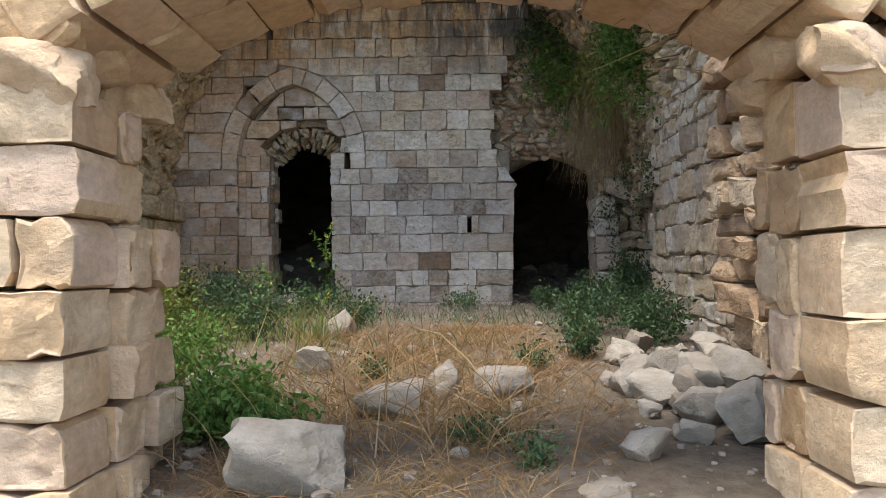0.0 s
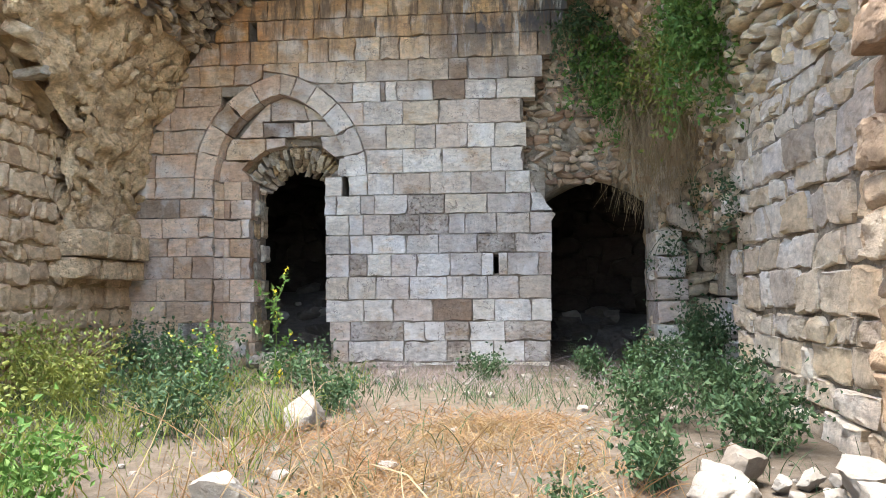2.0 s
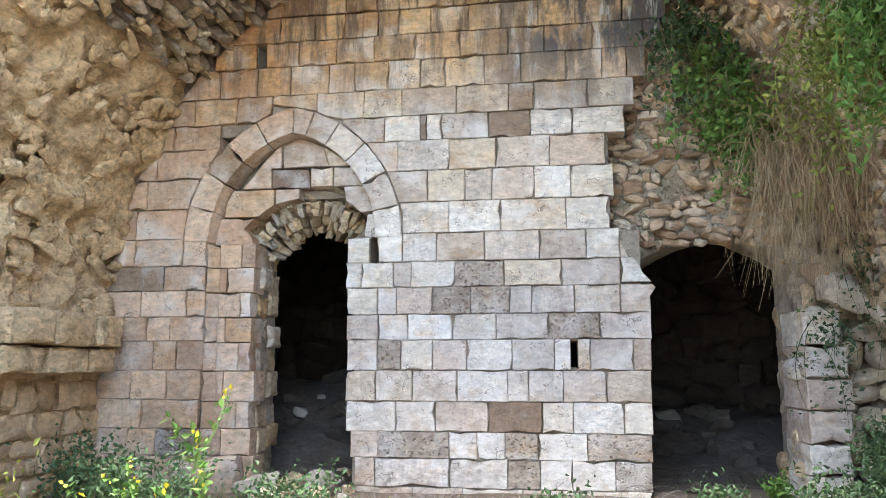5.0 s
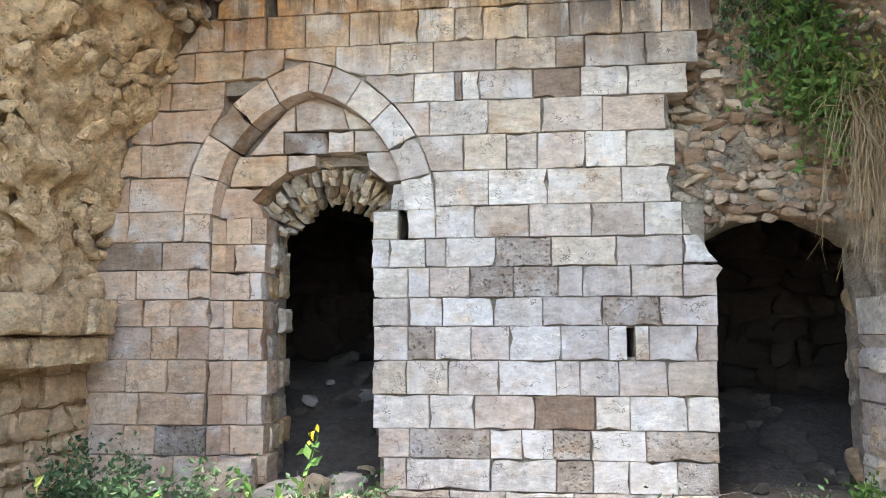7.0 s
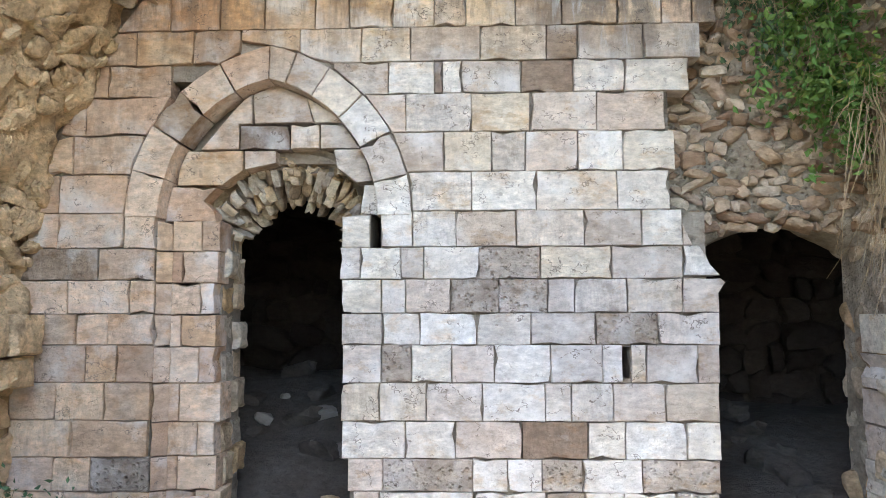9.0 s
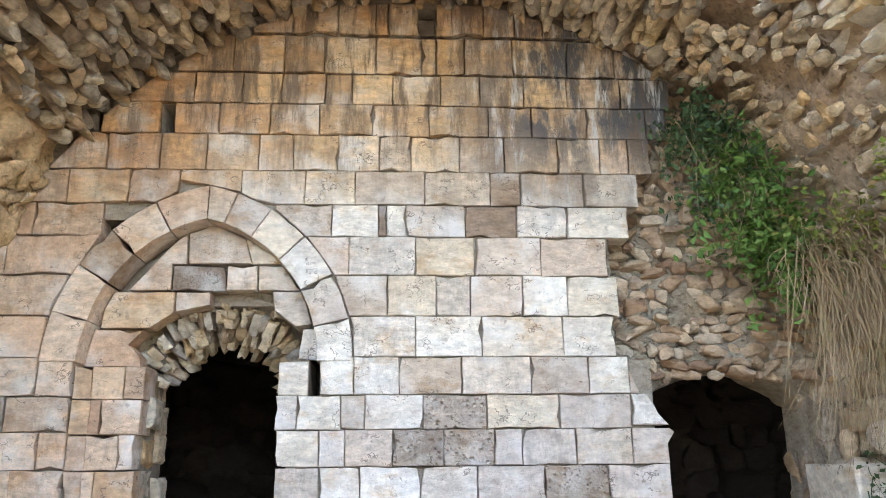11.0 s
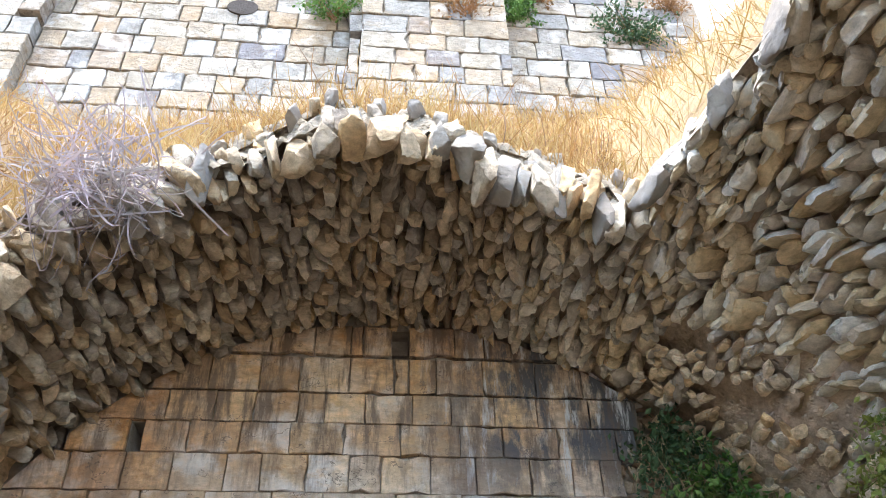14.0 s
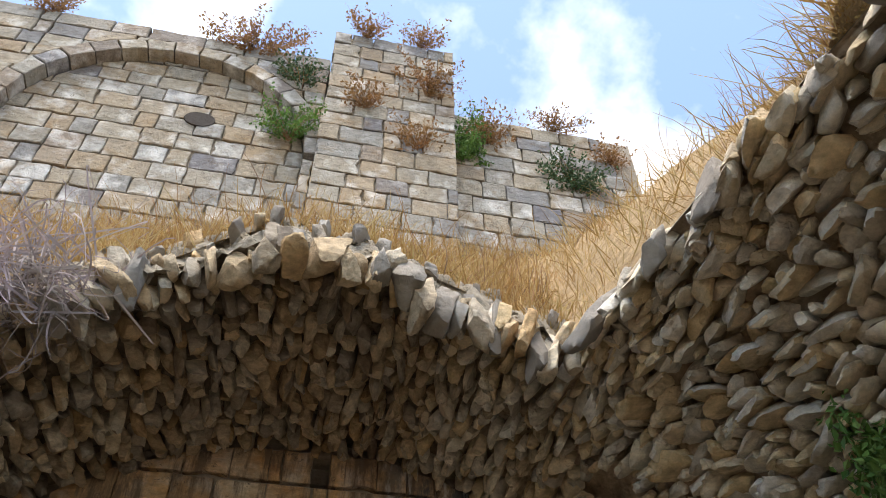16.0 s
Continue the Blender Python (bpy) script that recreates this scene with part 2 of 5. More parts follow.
# Earth and stones inside the room, coloured darker for its shade.
M_DEBRIS = stone("shaded_debris_earth", [(0, (0.1, 0.085, 0.075)), (1, (0.14, 0.12, 0.1))], 0.8, (0.06, 0.05, 0.045), 0.6, 1.0, 16)
M_HAUNCH = stone("mixed_haunch_stone", [(0, (0.8, 0.76, 0.7)), (0.25, (0.74, 0.57, 0.34)), (0.5, (0.84, 0.79, 0.68)), (0.7, (0.5, 0.44, 0.36)), (0.85, (0.82, 0.64, 0.38)), (1, (0.8, 0.78, 0.74))], 0.85, (0.2, 0.15, 0.11), 0.55, 1.0, 16)
M_BROKEN = stone("red_brown_broken_stone", [(0, (0.4, 0.27, 0.18)), (0.5, (0.58, 0.44, 0.31)), (0.8, (0.66, 0.56, 0.44)), (1, (0.34, 0.22, 0.15))], 0.8, (0.17, 0.11, 0.075), 0.65, 0.9, 14, pits=0.3)


# ---- small builders ----
def link_mesh(name, verts, faces, material, parent=None, label="", smooth=False):
    me = bpy.data.meshes.new(name)
    me.from_pydata([tuple(v) for v in verts], [], faces)
    me.update()
    me.materials.append(material)
    if smooth:
        me.polygons.foreach_set("use_smooth", [True] * len(me.polygons))
    ob = new(name, me)
    ob.parent = parent
    if label:
        ob["label"] = label
    return ob


def empty(name, label, category, kind="", group=""):
    return tagged(new(name), label, category, group, kind)


def clip(poly, nx, nz, c):
    """Keeps the side nx*x + nz*z <= c of a polygon."""
    out = []
    for k, a in enumerate(poly):
        b = poly[(k + 1) % len(poly)]
        da, db = nx * a[0] + nz * a[1] - c, nx * b[0] + nz * b[1] - c
        if da <= 0:
            out.append(a)
        if (da < 0 < db) or (db < 0 < da):
            f = da / (da - db)
            out.append((a[0] + f * (b[0] - a[0]), a[1] + f * (b[1] - a[1])))
    return out


def block(name, poly, at, proud, depth, material, parent, rng, gap=0.0015, chamfer=0.007, wear=0.004, pillow=0.0, chip=0.1):
    """A dressed or rough stone: the polygon (u, v) laid on a surface by at(u, v, out), with worn edges."""
    n = len(poly)
    cx, cz = sum(p[0] for p in poly) / n, sum(p[1] for p in poly) / n
    ring, corner = [], []
    for k, a in enumerate(poly):
        b = poly[(k + 1) % n]
        ln = math.hypot(b[0] - a[0], b[1] - a[1])
        m = max(1, min(4, int(ln / (0.06 if pillow else 0.09))))
        for j in range(m):
            f = j / m
            corner.append(j == 0)
            ring.append((a[0] + f * (b[0] - a[0]), a[1] + f * (b[1] - a[1])))
    tilt_u, tilt_v = rng.uniform(-0.03, 0.03), rng.uniform(-0.03, 0.03)
    outer, inner = [], []
    for (u, v), c in zip(ring, corner):
        d = math.hypot(u - cx, v - cz) + 1e-6
        w = gap + abs(rng.gauss(0, wear)) + (rng.uniform(0.008, 0.03) if rng.random() < chip else 0) + (rng.uniform(0.0, 0.035) if c and pillow else 0)
        o = (u - (u - cx) / d * w, v - (v - cz) / d * w)
        w2 = w + chamfer * rng.uniform(0.6, 1.6)
        i = (u - (u - cx) / d * w2, v - (v - cz) / d * w2)
        outer.append(o)
        inner.append(i)
    m = len(ring)
    vs = [at(u, v, -depth) for u, v in outer]
    vs += [at(u, v, proud - chamfer * rng.uniform(0.5, 1.2)) for u, v in outer]
    vs += [at(u, v, proud + (u - cx) * tilt_u + (v - cz) * tilt_v + rng.gauss(0, wear * 0.25)) for u, v in inner]
    fs = []
    for k in range(m):
        j = (k + 1) % m
        fs.append((k, j, m + j, m + k))
        fs.append((m + k, m + j, 2 * m + j, 2 * m + k))
    if pillow:
        seed, base = rng.uniform(0, 90), 2 * m
        for f, lift in ((0.9, 0.4), (0.62, 0.8), (0.3, 1.0)):
            for u, v in inner:
                uu, vv = cx + (u - cx) * f, cz + (v - cz) * f
                rough = 0.03 * noise.noise(Vector((uu * 9, vv * 9, seed))) + 0.016 * noise.noise(Vector((uu * 19, vv * 19, seed)))
                vs.append(at(uu, vv, proud + (uu - cx) * tilt_u * 2 + (vv - cz) * tilt_v * 2 + pillow * lift + rough))
            for k in range(m):
                j = (k + 1) % m
                fs.append((base + k, base + j, base + m + j, base + m + k))
            base += m
        fs.append(tuple(range(base, base + m)))
    else:
        fs.append(tuple(range(2 * m, 3 * m)))
    ob = link_mesh(name, vs, fs, material, parent, "", pillow > 0)
    if pillow:
        ob.data.set_sharp_from_angle(angle=radians(27))
    return ob


def rock_shape(seed, sub=1, sharp=0.5, flat=0.95):
    """Vertices and faces of an irregular stone about 1 across."""
    rng = random.Random(seed)
    bm = bmesh.new()
    bmesh.ops.create_cube(bm, size=1)
    bmesh.ops.subdivide_edges(bm, edges=bm.edges[:], cuts=sub, use_grid_fill=True)
    off = Vector((rng.uniform(0, 50), rng.uniform(0, 50), rng.uniform(0, 50)))
    cuts = [(Vector((rng.gauss(0, 1), rng.gauss(0, 1), rng.gauss(0, 1))).normalized(), rng.uniform(0.32, 0.5)) for _ in range(9 if sub > 2 else 6)]
    for v in bm.verts:
        p = v.co.copy()
        p = p.lerp(p.normalized() * 0.55, 1 - sharp)
        p += noise.noise_vector(p * 2.2 + off) * 0.13
        for nrm, d in cuts:
            e = p.dot(nrm) - d
            if e > 0:
                p -= nrm * e * flat
        if sub > 2:
            p += noise.noise_vector(p * 4.5 + off) * 0.045 + noise.noise_vector(p * 11 + off) * 0.02
        v.co = p
    vs = [tuple(v.co) for v in bm.verts]
    fs = [tuple(v.index for v in f.verts) for f in bm.faces]
    bm.free()
    return np.array(vs), fs


ROCKS = [rock_shape(100 + k, 3, 0.8, 0.86) for k in range(14)]
ROCKS_FINE = [rock_shape(300 + k, 7, 0.8, 0.93) for k in range(10)]


def rock_mesh(name, k, fine, material):
    vs, fs = (ROCKS_FINE if fine else ROCKS)[k]
    me = bpy.data.meshes.new(name)
    me.from_pydata([tuple(v) for v in vs], [], fs)
    me.materials.append(material)
    me.polygons.foreach_set("use_smooth", [True] * len(me.polygons))
    me.set_sharp_from_angle(angle=radians(35 if fine else 40))
    return me


ROCK_MESHES = {}


def rock_object(name, k, fine, material, m, parent=None):
    key = (name, k, fine, material.name)
    if key not in ROCK_MESHES:
        ROCK_MESHES[key] = rock_mesh(name, k, fine, material)
    ob = new(name, ROCK_MESHES[key])
    ob.parent = parent
    ob.matrix_world = m
    return ob


def joined_rocks(name, placed, material, parent=None):
    """Many stones in one mesh; placed: pairs of a shape's number and a 4 x 4 matrix."""
    vs, fs, base = [], [], 0
    for k, m in placed:
        v, f = ROCKS[k]
        mm = np.array(m)
        vs.append(v @ mm[:3, :3].T + mm[:3, 3])
        fs += [tuple(i + base for i in q) for q in f]
        base += len(v)
    me = bpy.data.meshes.new(name)
    me.from_pydata(np.concatenate(vs).tolist(), [], fs)
    me.materials.append(material)
    me.polygons.foreach_set("use_smooth", [True] * len(me.polygons))
    me.set_sharp_from_angle(angle=radians(40))
    ob = new(name, me)
    ob.parent = parent
    ob["kind"] = "stuff"
    return ob


def basis(o, u, v, w, su, sv, sw):
    """A matrix with its axes along u, v, w, scaled."""
    m = Matrix.Identity(4)
    for c, (a, s) in enumerate(((u, su), (v, sv), (w, sw))):
        for r in range(3):
            m[r][c] = a[r] * s
    for r in range(3):
        m[r][3] = o[r]
    return m


def sheet(name, fn, nu, nv, material, label="", category="", parent=None, smooth=True, kind="structure"):
    """A curved surface from fn(s, t), s and t from 0 to 1."""
    vs = [fn(i / nu, j / nv) for j in range(nv + 1) for i in range(nu + 1)]
    fs = [(j * (nu + 1) + i, j * (nu + 1) + i + 1, (j + 1) * (nu + 1) + i + 1, (j + 1) * (nu + 1) + i) for j in range(nv) for i in range(nu)]
    ob = link_mesh(name, vs, fs, material, parent, "", smooth)
    if label:
        tagged(ob, label, category, "", kind)
    return ob


def slab(name, x0, x1, y0, y1, z0, z1, material, label="", category="wall", parent=None):
    vs = [(x, y, z) for z in (z0, z1) for y in (y0, y1) for x in (x0, x1)]
    fs = [(0, 2, 3, 1), (4, 5, 7, 6), (0, 1, 5, 4), (2, 6, 7, 3), (0, 4, 6, 2), (1, 3, 7, 5)]
    ob = link_mesh(name, vs, fs, material, parent)
    if label:
        tagged(ob, label, category, "", "structure")
    return ob


def fbm(x, y, z, s):
    return noise.fractal(Vector((x * s, y * s, z * s)), 0.6, 2.1, 5)


# ---- the back wall ----
WALL_Y = 13.2
VX, VZ, VA, VB = -1.0, 2.5, 3.78, 4.15      # the barrel vault: middle, springing, half width, rise


def vault_point(a, out=0.0):
    """x and z on the vault at angle a from its right springing; out: metres outwards."""
    c, s = math.cos(a), math.sin(a)
    x, z = VX + VA * c, VZ + VB * s
    nx, nz = c / VA, s / VB
    d = math.hypot(nx, nz)
    return x + nx / d * out, z + nz / d * out, nx / d, nz / d


def inside_vault(poly):
    for p in list(poly):
        if p[1] <= VZ:
            if p[0] < VX - VA:
                poly = clip(poly, -1, 0, VA - VX + 0.12)
            continue
        a = math.atan2((p[1] - VZ) / VB, (p[0] - VX) / VA)
        x, z, nx, nz = vault_point(a, 0.08)
        if nx * (p[0] - x) + nz * (p[1] - z) > 0:
            poly = clip(poly, nx, nz, nx * x + nz * z)
    return poly


ARCH_X, ARCH_Z, ARCH_W, ARCH_H, RING = -2.75, 3.43, 1.22, 1.48, 0.29
ARCH_E = (ARCH_H ** 2 - ARCH_W ** 2) / (2 * ARCH_W)
ARCH_R = ARCH_W + ARCH_E


def outside_arch(poly):
    cx, cz = sum(p[0] for p in poly) / len(poly), sum(p[1] for p in poly) / len(poly)
    side = 1 if cx > ARCH_X else -1
    ox = ARCH_X - side * ARCH_E
    for q in [(cx, cz)] + list(poly):
        if q[1] <= ARCH_Z:
            continue
        nx, nz = q[0] - ox, q[1] - ARCH_Z
        d = math.hypot(nx, nz)
        if q == (cx, cz) or d < ARCH_R:
            nx, nz = nx / d, nz / d
            if q == (cx, cz):
                poly = clip(poly, -nx, -nz, -(nx * ox + nz * ARCH_Z) - ARCH_R)
                if len(poly) < 3:
                    return poly
    return poly


wall_back = empty("wall_back", "back wall of dressed pale limestone blocks with a blind pointed arch", "wall", "structure")
rng = random.Random(5)


def on_wall(u, v, out):
    return (u, WALL_Y - out, v)


def course(z0, z1, joints, arch=False, end=None):
    for a, b in zip(joints, joints[1:]):
        poly = [(a, z0), (b, z0), (b, z1), (a, z1)]
        if arch:
            poly = outside_arch(poly)
        if len(poly) >= 3:
            poly = inside_vault(poly)
        if len(poly) < 3:
            continue
        area = abs(sum(poly[k][0] * poly[(k + 1) % len(poly)][1] - poly[(k + 1) % len(poly)][0] * poly[k][1] for k in range(len(poly)))) / 2
        if area < 0.012:
            continue
        kind = BLOCK_KIND.get((a, z0), M_ASHLAR)
        if kind is M_ASHLAR and z1 < 1.5 and rng.random() < 0.3:
            kind = M_PITTED
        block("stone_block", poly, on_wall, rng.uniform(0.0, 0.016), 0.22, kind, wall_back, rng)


BLOCK_KIND = {(-0.39, 4.75): M_BROWN_BLOCK, (-1.34, 4.47): M_BROWN_BLOCK, (-0.61, 4.47): M_BROWN_BLOCK, (-0.97, 2.9): M_PITTED, (-0.81, 2.62): M_PITTED, (-0.02, 2.36): M_PITTED, (-1.78, 2.05): M_PITTED,
              (-0.63, 1.44): M_BROWN_BLOCK, (-1.76, 1.18): M_PITTED, (0.33, 1.18): M_PITTED, (0.59, 0.9): M_PITTED, (-1.21, 2.62): M_PITTED, (-4.95, 2.9): M_BROWN_BLOCK}
course(6.36, 6.68, [-2.47, -2.12, -1.72, -1.38, -1.27, -1.0])
course(6.36, 6.68, [-0.84, -0.7, -0.41, -0.13, 0.13, 0.6])
course(5.97, 6.33, [-3.1, -2.62, -2.18, -1.83, -1.38, -0.98])
course(5.97, 6.33, [-0.97, -0.85])
course(5.97, 6.33, [-0.84, -0.59, -0.16, 0.33, 0.77, 1.3])
course(5.67, 5.96, [-3.6, -2.94, -2.53, -2.19, -1.81, -1.58, -1.23, -0.81, -0.46, -0.07, 0.32, 0.8, 1.25])
course(5.38, 5.67, [-3.7, -3.21])
course(5.38, 5.67, [-3.09, -2.71, -2.28, -1.86, -1.4, -0.91, -0.39, -0.01, 0.48, 1.01, 1.19])
course(5.05, 5.38, [-4.2, -3.62, -3.18, -2.8, -2.36, -2.07, -1.69, -1.34, -1.07, -0.65, -0.26, 0.21, 0.58, 0.83, 1.03])
course(4.75, 5.05, [-4.4, -3.91, -3.41, -3.0, -2.49, -1.96, -1.54, -0.95, -0.39, -0.13, 0.42, 0.89], True)
course(4.47, 4.75, [-4.6, -4.15, -3.6], True)
course(4.47, 4.75, [-2.2, -1.73, -1.34, -1.27, -1.11, -0.61, -0.17, 0.26, 0.79], True)
course(4.14, 4.47, [-4.7, -4.33, -3.6], True)
course(4.14, 4.47, [-2.0, -1.58, -1.03, -0.54, 0.02, 0.59], True)
course(3.8, 4.14, [-4.95, -4.43, -3.7], True)
course(3.8, 4.14, [-1.8, -1.26, -0.86, -0.58, -0.14, 0.23, 0.66], True)
course(3.47, 3.8, [-4.95, -4.54, -3.75], True)
course(3.47, 3.8, [-1.65, -1.03, -0.49, 0.18, 0.61], True)
course(3.17, 3.47, [-4.95, -4.54, -3.97, -3.7])
course(3.165, 3.43, [-2.115, -1.88])
course(3.17, 3.47, [-1.79, -1.52, -1.16, -0.66, -0.1, 0.37, 0.7])
course(2.9, 3.17, [-4.95, -4.18, -3.7])
course(2.9, 3.17, [-2.13, -1.96, -1.62, -1.43, -0.97, -0.46, 0.12, 0.7])
course(2.62, 2.9, [-4.95, -4.43, -3.9, -3.69])
course(2.62, 2.9, [-2.11, -1.78, -1.58, -1.21, -0.81, -0.41, -0.19, 0.24, 0.69])
course(2.36, 2.62, [-4.95, -4.35, -4.08, -3.68])
course(2.36, 2.62, [-2.11, -1.77, -1.46, -0.99, -0.55, -0.02, 0.48, 0.98])
course(2.05, 2.36, [-4.95, -4.26, -4.0, -3.68])
course(2.05, 2.36, [-2.1, -1.78, -1.53, -1.2, -0.85, -0.39, 0.03, 0.19])
course(2.05, 2.36, [0.26, 0.38, 0.8, 0.97])
course(1.74, 2.05, [-4.95, -4.5, -4.09, -3.7])
course(1.74, 2.05, [-2.11, -1.79, -1.41, -0.95, -0.44, -0.23, 0.11, 0.53, 0.96])
course(1.44, 1.74, [-4.95, -4.37, -3.72])
course(1.44, 1.74, [-2.1, -1.58, -1.17, -0.63, -0.1, 0.2, 0.69, 0.96])
course(1.16, 1.44, [-4.95, -4.51, -4.19, -3.69])
course(1.18, 1.44, [-2.05, -1.76, -1.03, -0.75, -0.47, -0.15, 0.33, 0.95])
course(0.86, 1.16, [-4.95, -4.4, -4.0, -3.69])
course(0.9, 1.18, [-2.0, -1.79, -1.03, -0.45, -0.13, 0.18, 0.59, 0.94])
course(0.55, 0.88, [-4.95, -4.3, -3.66])
course(0.55, 0.9, [-1.98, -1.4, -0.9, -0.3, 0.3, 0.93])
# the broken right end beside the low opening
for poly in ([(0.69, 2.62), (0.98, 2.62), (0.98, 2.78), (1.04, 2.87), (1.0, 2.9), (0.69, 2.9)], [(0.7, 3.17), (0.83, 3.17), (1.0, 2.92), (0.7, 2.92)], [(0.7, 3.36), (0.78, 3.17), (0.7, 3.17)]):
    block("stone_block", poly, on_wall, 0.01, 0.22, M_ASHLAR, wall_back, rng)

# voussoirs of the pointed arch, and its splayed inner jamb
for side in (1, -1):
    top = math.acos(ARCH_E / ARCH_R)
    ox = ARCH_X - side * ARCH_E
    cuts = [0, 0.17, 0.36, 0.55, 0.73, 0.88, 1.0] if side > 0 else [0, 0.2, 0.4, 0.58, 0.78, 1.0]
    for a0, a1 in zip(cuts, cuts[1:]):
        poly = []
        for r, seq in ((ARCH_R, (a0, (a0 + a1) / 2, a1)), (ARCH_R - RING, (a1, (a0 + a1) / 2, a0))):
            for f in seq:
                a = top * f
                if r < ARCH_R and f == 1.0:
                    a = math.acos(ARCH_E / (ARCH_R - RING))
                poly.append((ox + side * r * math.cos(a), ARCH_Z + r * math.sin(a)))
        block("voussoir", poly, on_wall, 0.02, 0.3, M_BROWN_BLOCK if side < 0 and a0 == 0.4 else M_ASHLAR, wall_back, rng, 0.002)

REC = 0.2                                   # depth of the tympanum behind the wall's face


def on_tympanum(u, v, out):
    return (u, WALL_Y + REC - out, v)


def inside_arch(poly):
    for p in list(poly):
        if p[1] <= ARCH_Z:
            continue
        side = 1 if p[0] > ARCH_X else -1
        ox = ARCH_X - side * ARCH_E
        nx, nz = p[0] - ox, p[1] - ARCH_Z
        d = math.hypot(nx, nz)
        if d > ARCH_R - RING and len(poly) >= 3:
            poly = clip(poly, nx / d, nz / d, (nx * ox + nz * ARCH_Z) / d + ARCH_R - RING)
    return poly


for poly in ([(-2.93, 4.28), (-2.4, 4.28), (-2.5, 4.62), (-2.95, 4.62)], [(-2.4, 4.28), (-1.9, 4.28), (-2.3, 4.6), (-2.5, 4.62)], [(-3.4, 4.05), (-3.06, 4.05), (-3.06, 4.27), (-2.94, 4.28), (-2.95, 4.6)],
             [(-3.055, 4.045), (-2.61, 4.045), (-2.61, 4.265), (-3.055, 4.265)], [(-2.605, 4.05), (-2.35, 4.05), (-2.35, 4.27), (-2.605, 4.27)],
             [(-2.345, 4.05), (-1.85, 4.05), (-1.9, 4.27), (-2.345, 4.27)], [(-3.6, 3.735), (-3.2, 3.735), (-3.02, 3.86), (-3.02, 4.04), (-3.6, 4.04)],
             [(-3.015, 3.865), (-2.84, 3.9), (-2.73, 3.93), (-2.73, 4.04), (-3.015, 4.04)], [(-2.2, 3.88), (-2.02, 3.745), (-1.8, 3.745), (-1.8, 4.045), (-2.23, 4.045)],
             [(-3.7, 3.42), (-3.25, 3.42), (-3.25, 3.5), (-3.36, 3.6), (-3.25, 3.72), (-3.7, 3.73)], [(-2.0, 3.46), (-1.8, 3.46), (-1.79, 3.73), (-1.96, 3.735)]):
    poly = inside_arch(poly)
    if len(poly) >= 3:
        block("tympanum_stone", poly, on_tympanum, rng.uniform(0, 0.02), 0.2, M_BROWN_BLOCK if poly[0] == (-3.055, 4.045) else M_ASHLAR, wall_back, rng, 0.003)
# inner order of the door jamb
zs = [0.55, 0.9, 1.16, 1.44, 1.72, 2.04, 2.34, 2.61, 2.88, 3.15, 3.41]
for k, (z0, z1) in enumerate(zip(zs, zs[1:])):
    edge = -3.14 + rng.uniform(-0.07, 0.04)
    mid = -3.4 + (0.07 if k % 2 else -0.09)
    block("jamb_stone", [(-3.58, z0), (mid, z0), (mid, z1), (-3.58, z1)], lambda u, v, o: (u, WALL_Y + 0.08 - o, v), 0.0, 0.25, M_ASHLAR, wall_back, rng)
    block("jamb_stone", [(mid, z0), (edge, z0), (edge, z1), (mid, z1)], lambda u, v, o: (u, WALL_Y + 0.08 - o, v), 0.0, 0.3, M_ASHLAR, wall_back, rng)
    block("jamb_stone", [(-3.69, z0), (-3.57, z0), (-3.57, z1), (-3.69, z1)], lambda u, v, o: (u, WALL_Y + 0.09 * (u + 3.69) / 0.12 - o, v), 0.0, 0.2, M_ASHLAR, wall_back, rng, 0.003)
    # rough reveals of the doorway
    for j in range(2):
        y0 = WALL_Y + 0.24 + j * 0.3
        zo = rng.uniform(-0.05, 0.05)
        xl = -3.19 + rng.uniform(-0.03, 0.04)
        block("reveal_stone", [(y0, z0 + zo), (y0 + 0.31, z0 + zo), (y0 + 0.31, z1 + zo), (y0, z1 + zo)], lambda u, v, o, xl=xl: (xl + o, u, v), 0.02, 0.15, M_RUBBLE, wall_back, rng, 0.012, 0.03, 0.015)
        if j:
            block("reveal_stone", [(y0 - 0.1, z0 + zo), (y0 + 0.21, z0 + zo), (y0 + 0.21, z1 + zo), (y0 - 0.1, z1 + zo)], lambda u, v, o: (-2.1 - o, u, v), 0.0, 0.12, M_RUBBLE, wall_back, rng, 0.012, 0.03, 0.012)

# the wall's core: four pieces round the two openings
CORE0, CORE1 = WALL_Y + 0.055, WALL_Y + 0.8
slab("wall_back_core_1", -6.2, -3.72, CORE0, CORE1, 0.2, 7.2, M_MORTAR, "mortar and rubble core of the back wall", "wall")
slab("wall_back_core_2", -3.74, -3.2, CORE0 + 0.2, CORE1, 0.2, 3.4, M_MORTAR, "mortar core behind the door jamb", "wall")


def pierced(n, x0, x1, z0, z1, y0, holes, label):
    """A slab of the wall's core with small square holes left open."""
    edges = sorted({x0, x1, *[h[0] for h in holes], *[h[1] for h in holes]})
    for a, b in zip(edges, edges[1:]):
        z = z0
        for h in sorted(holes, key=lambda q: q[2]):
            if h[0] <= a < h[1]:
                n += 1
                slab("wall_back_core_%d" % n, a, b, y0, CORE1, z, h[2], M_MORTAR, label, "wall")
                z = h[3]
        n += 1
        slab("wall_back_core_%d" % n, a, b, y0, CORE1, z, z1, M_MORTAR, label, "wall")
    return n


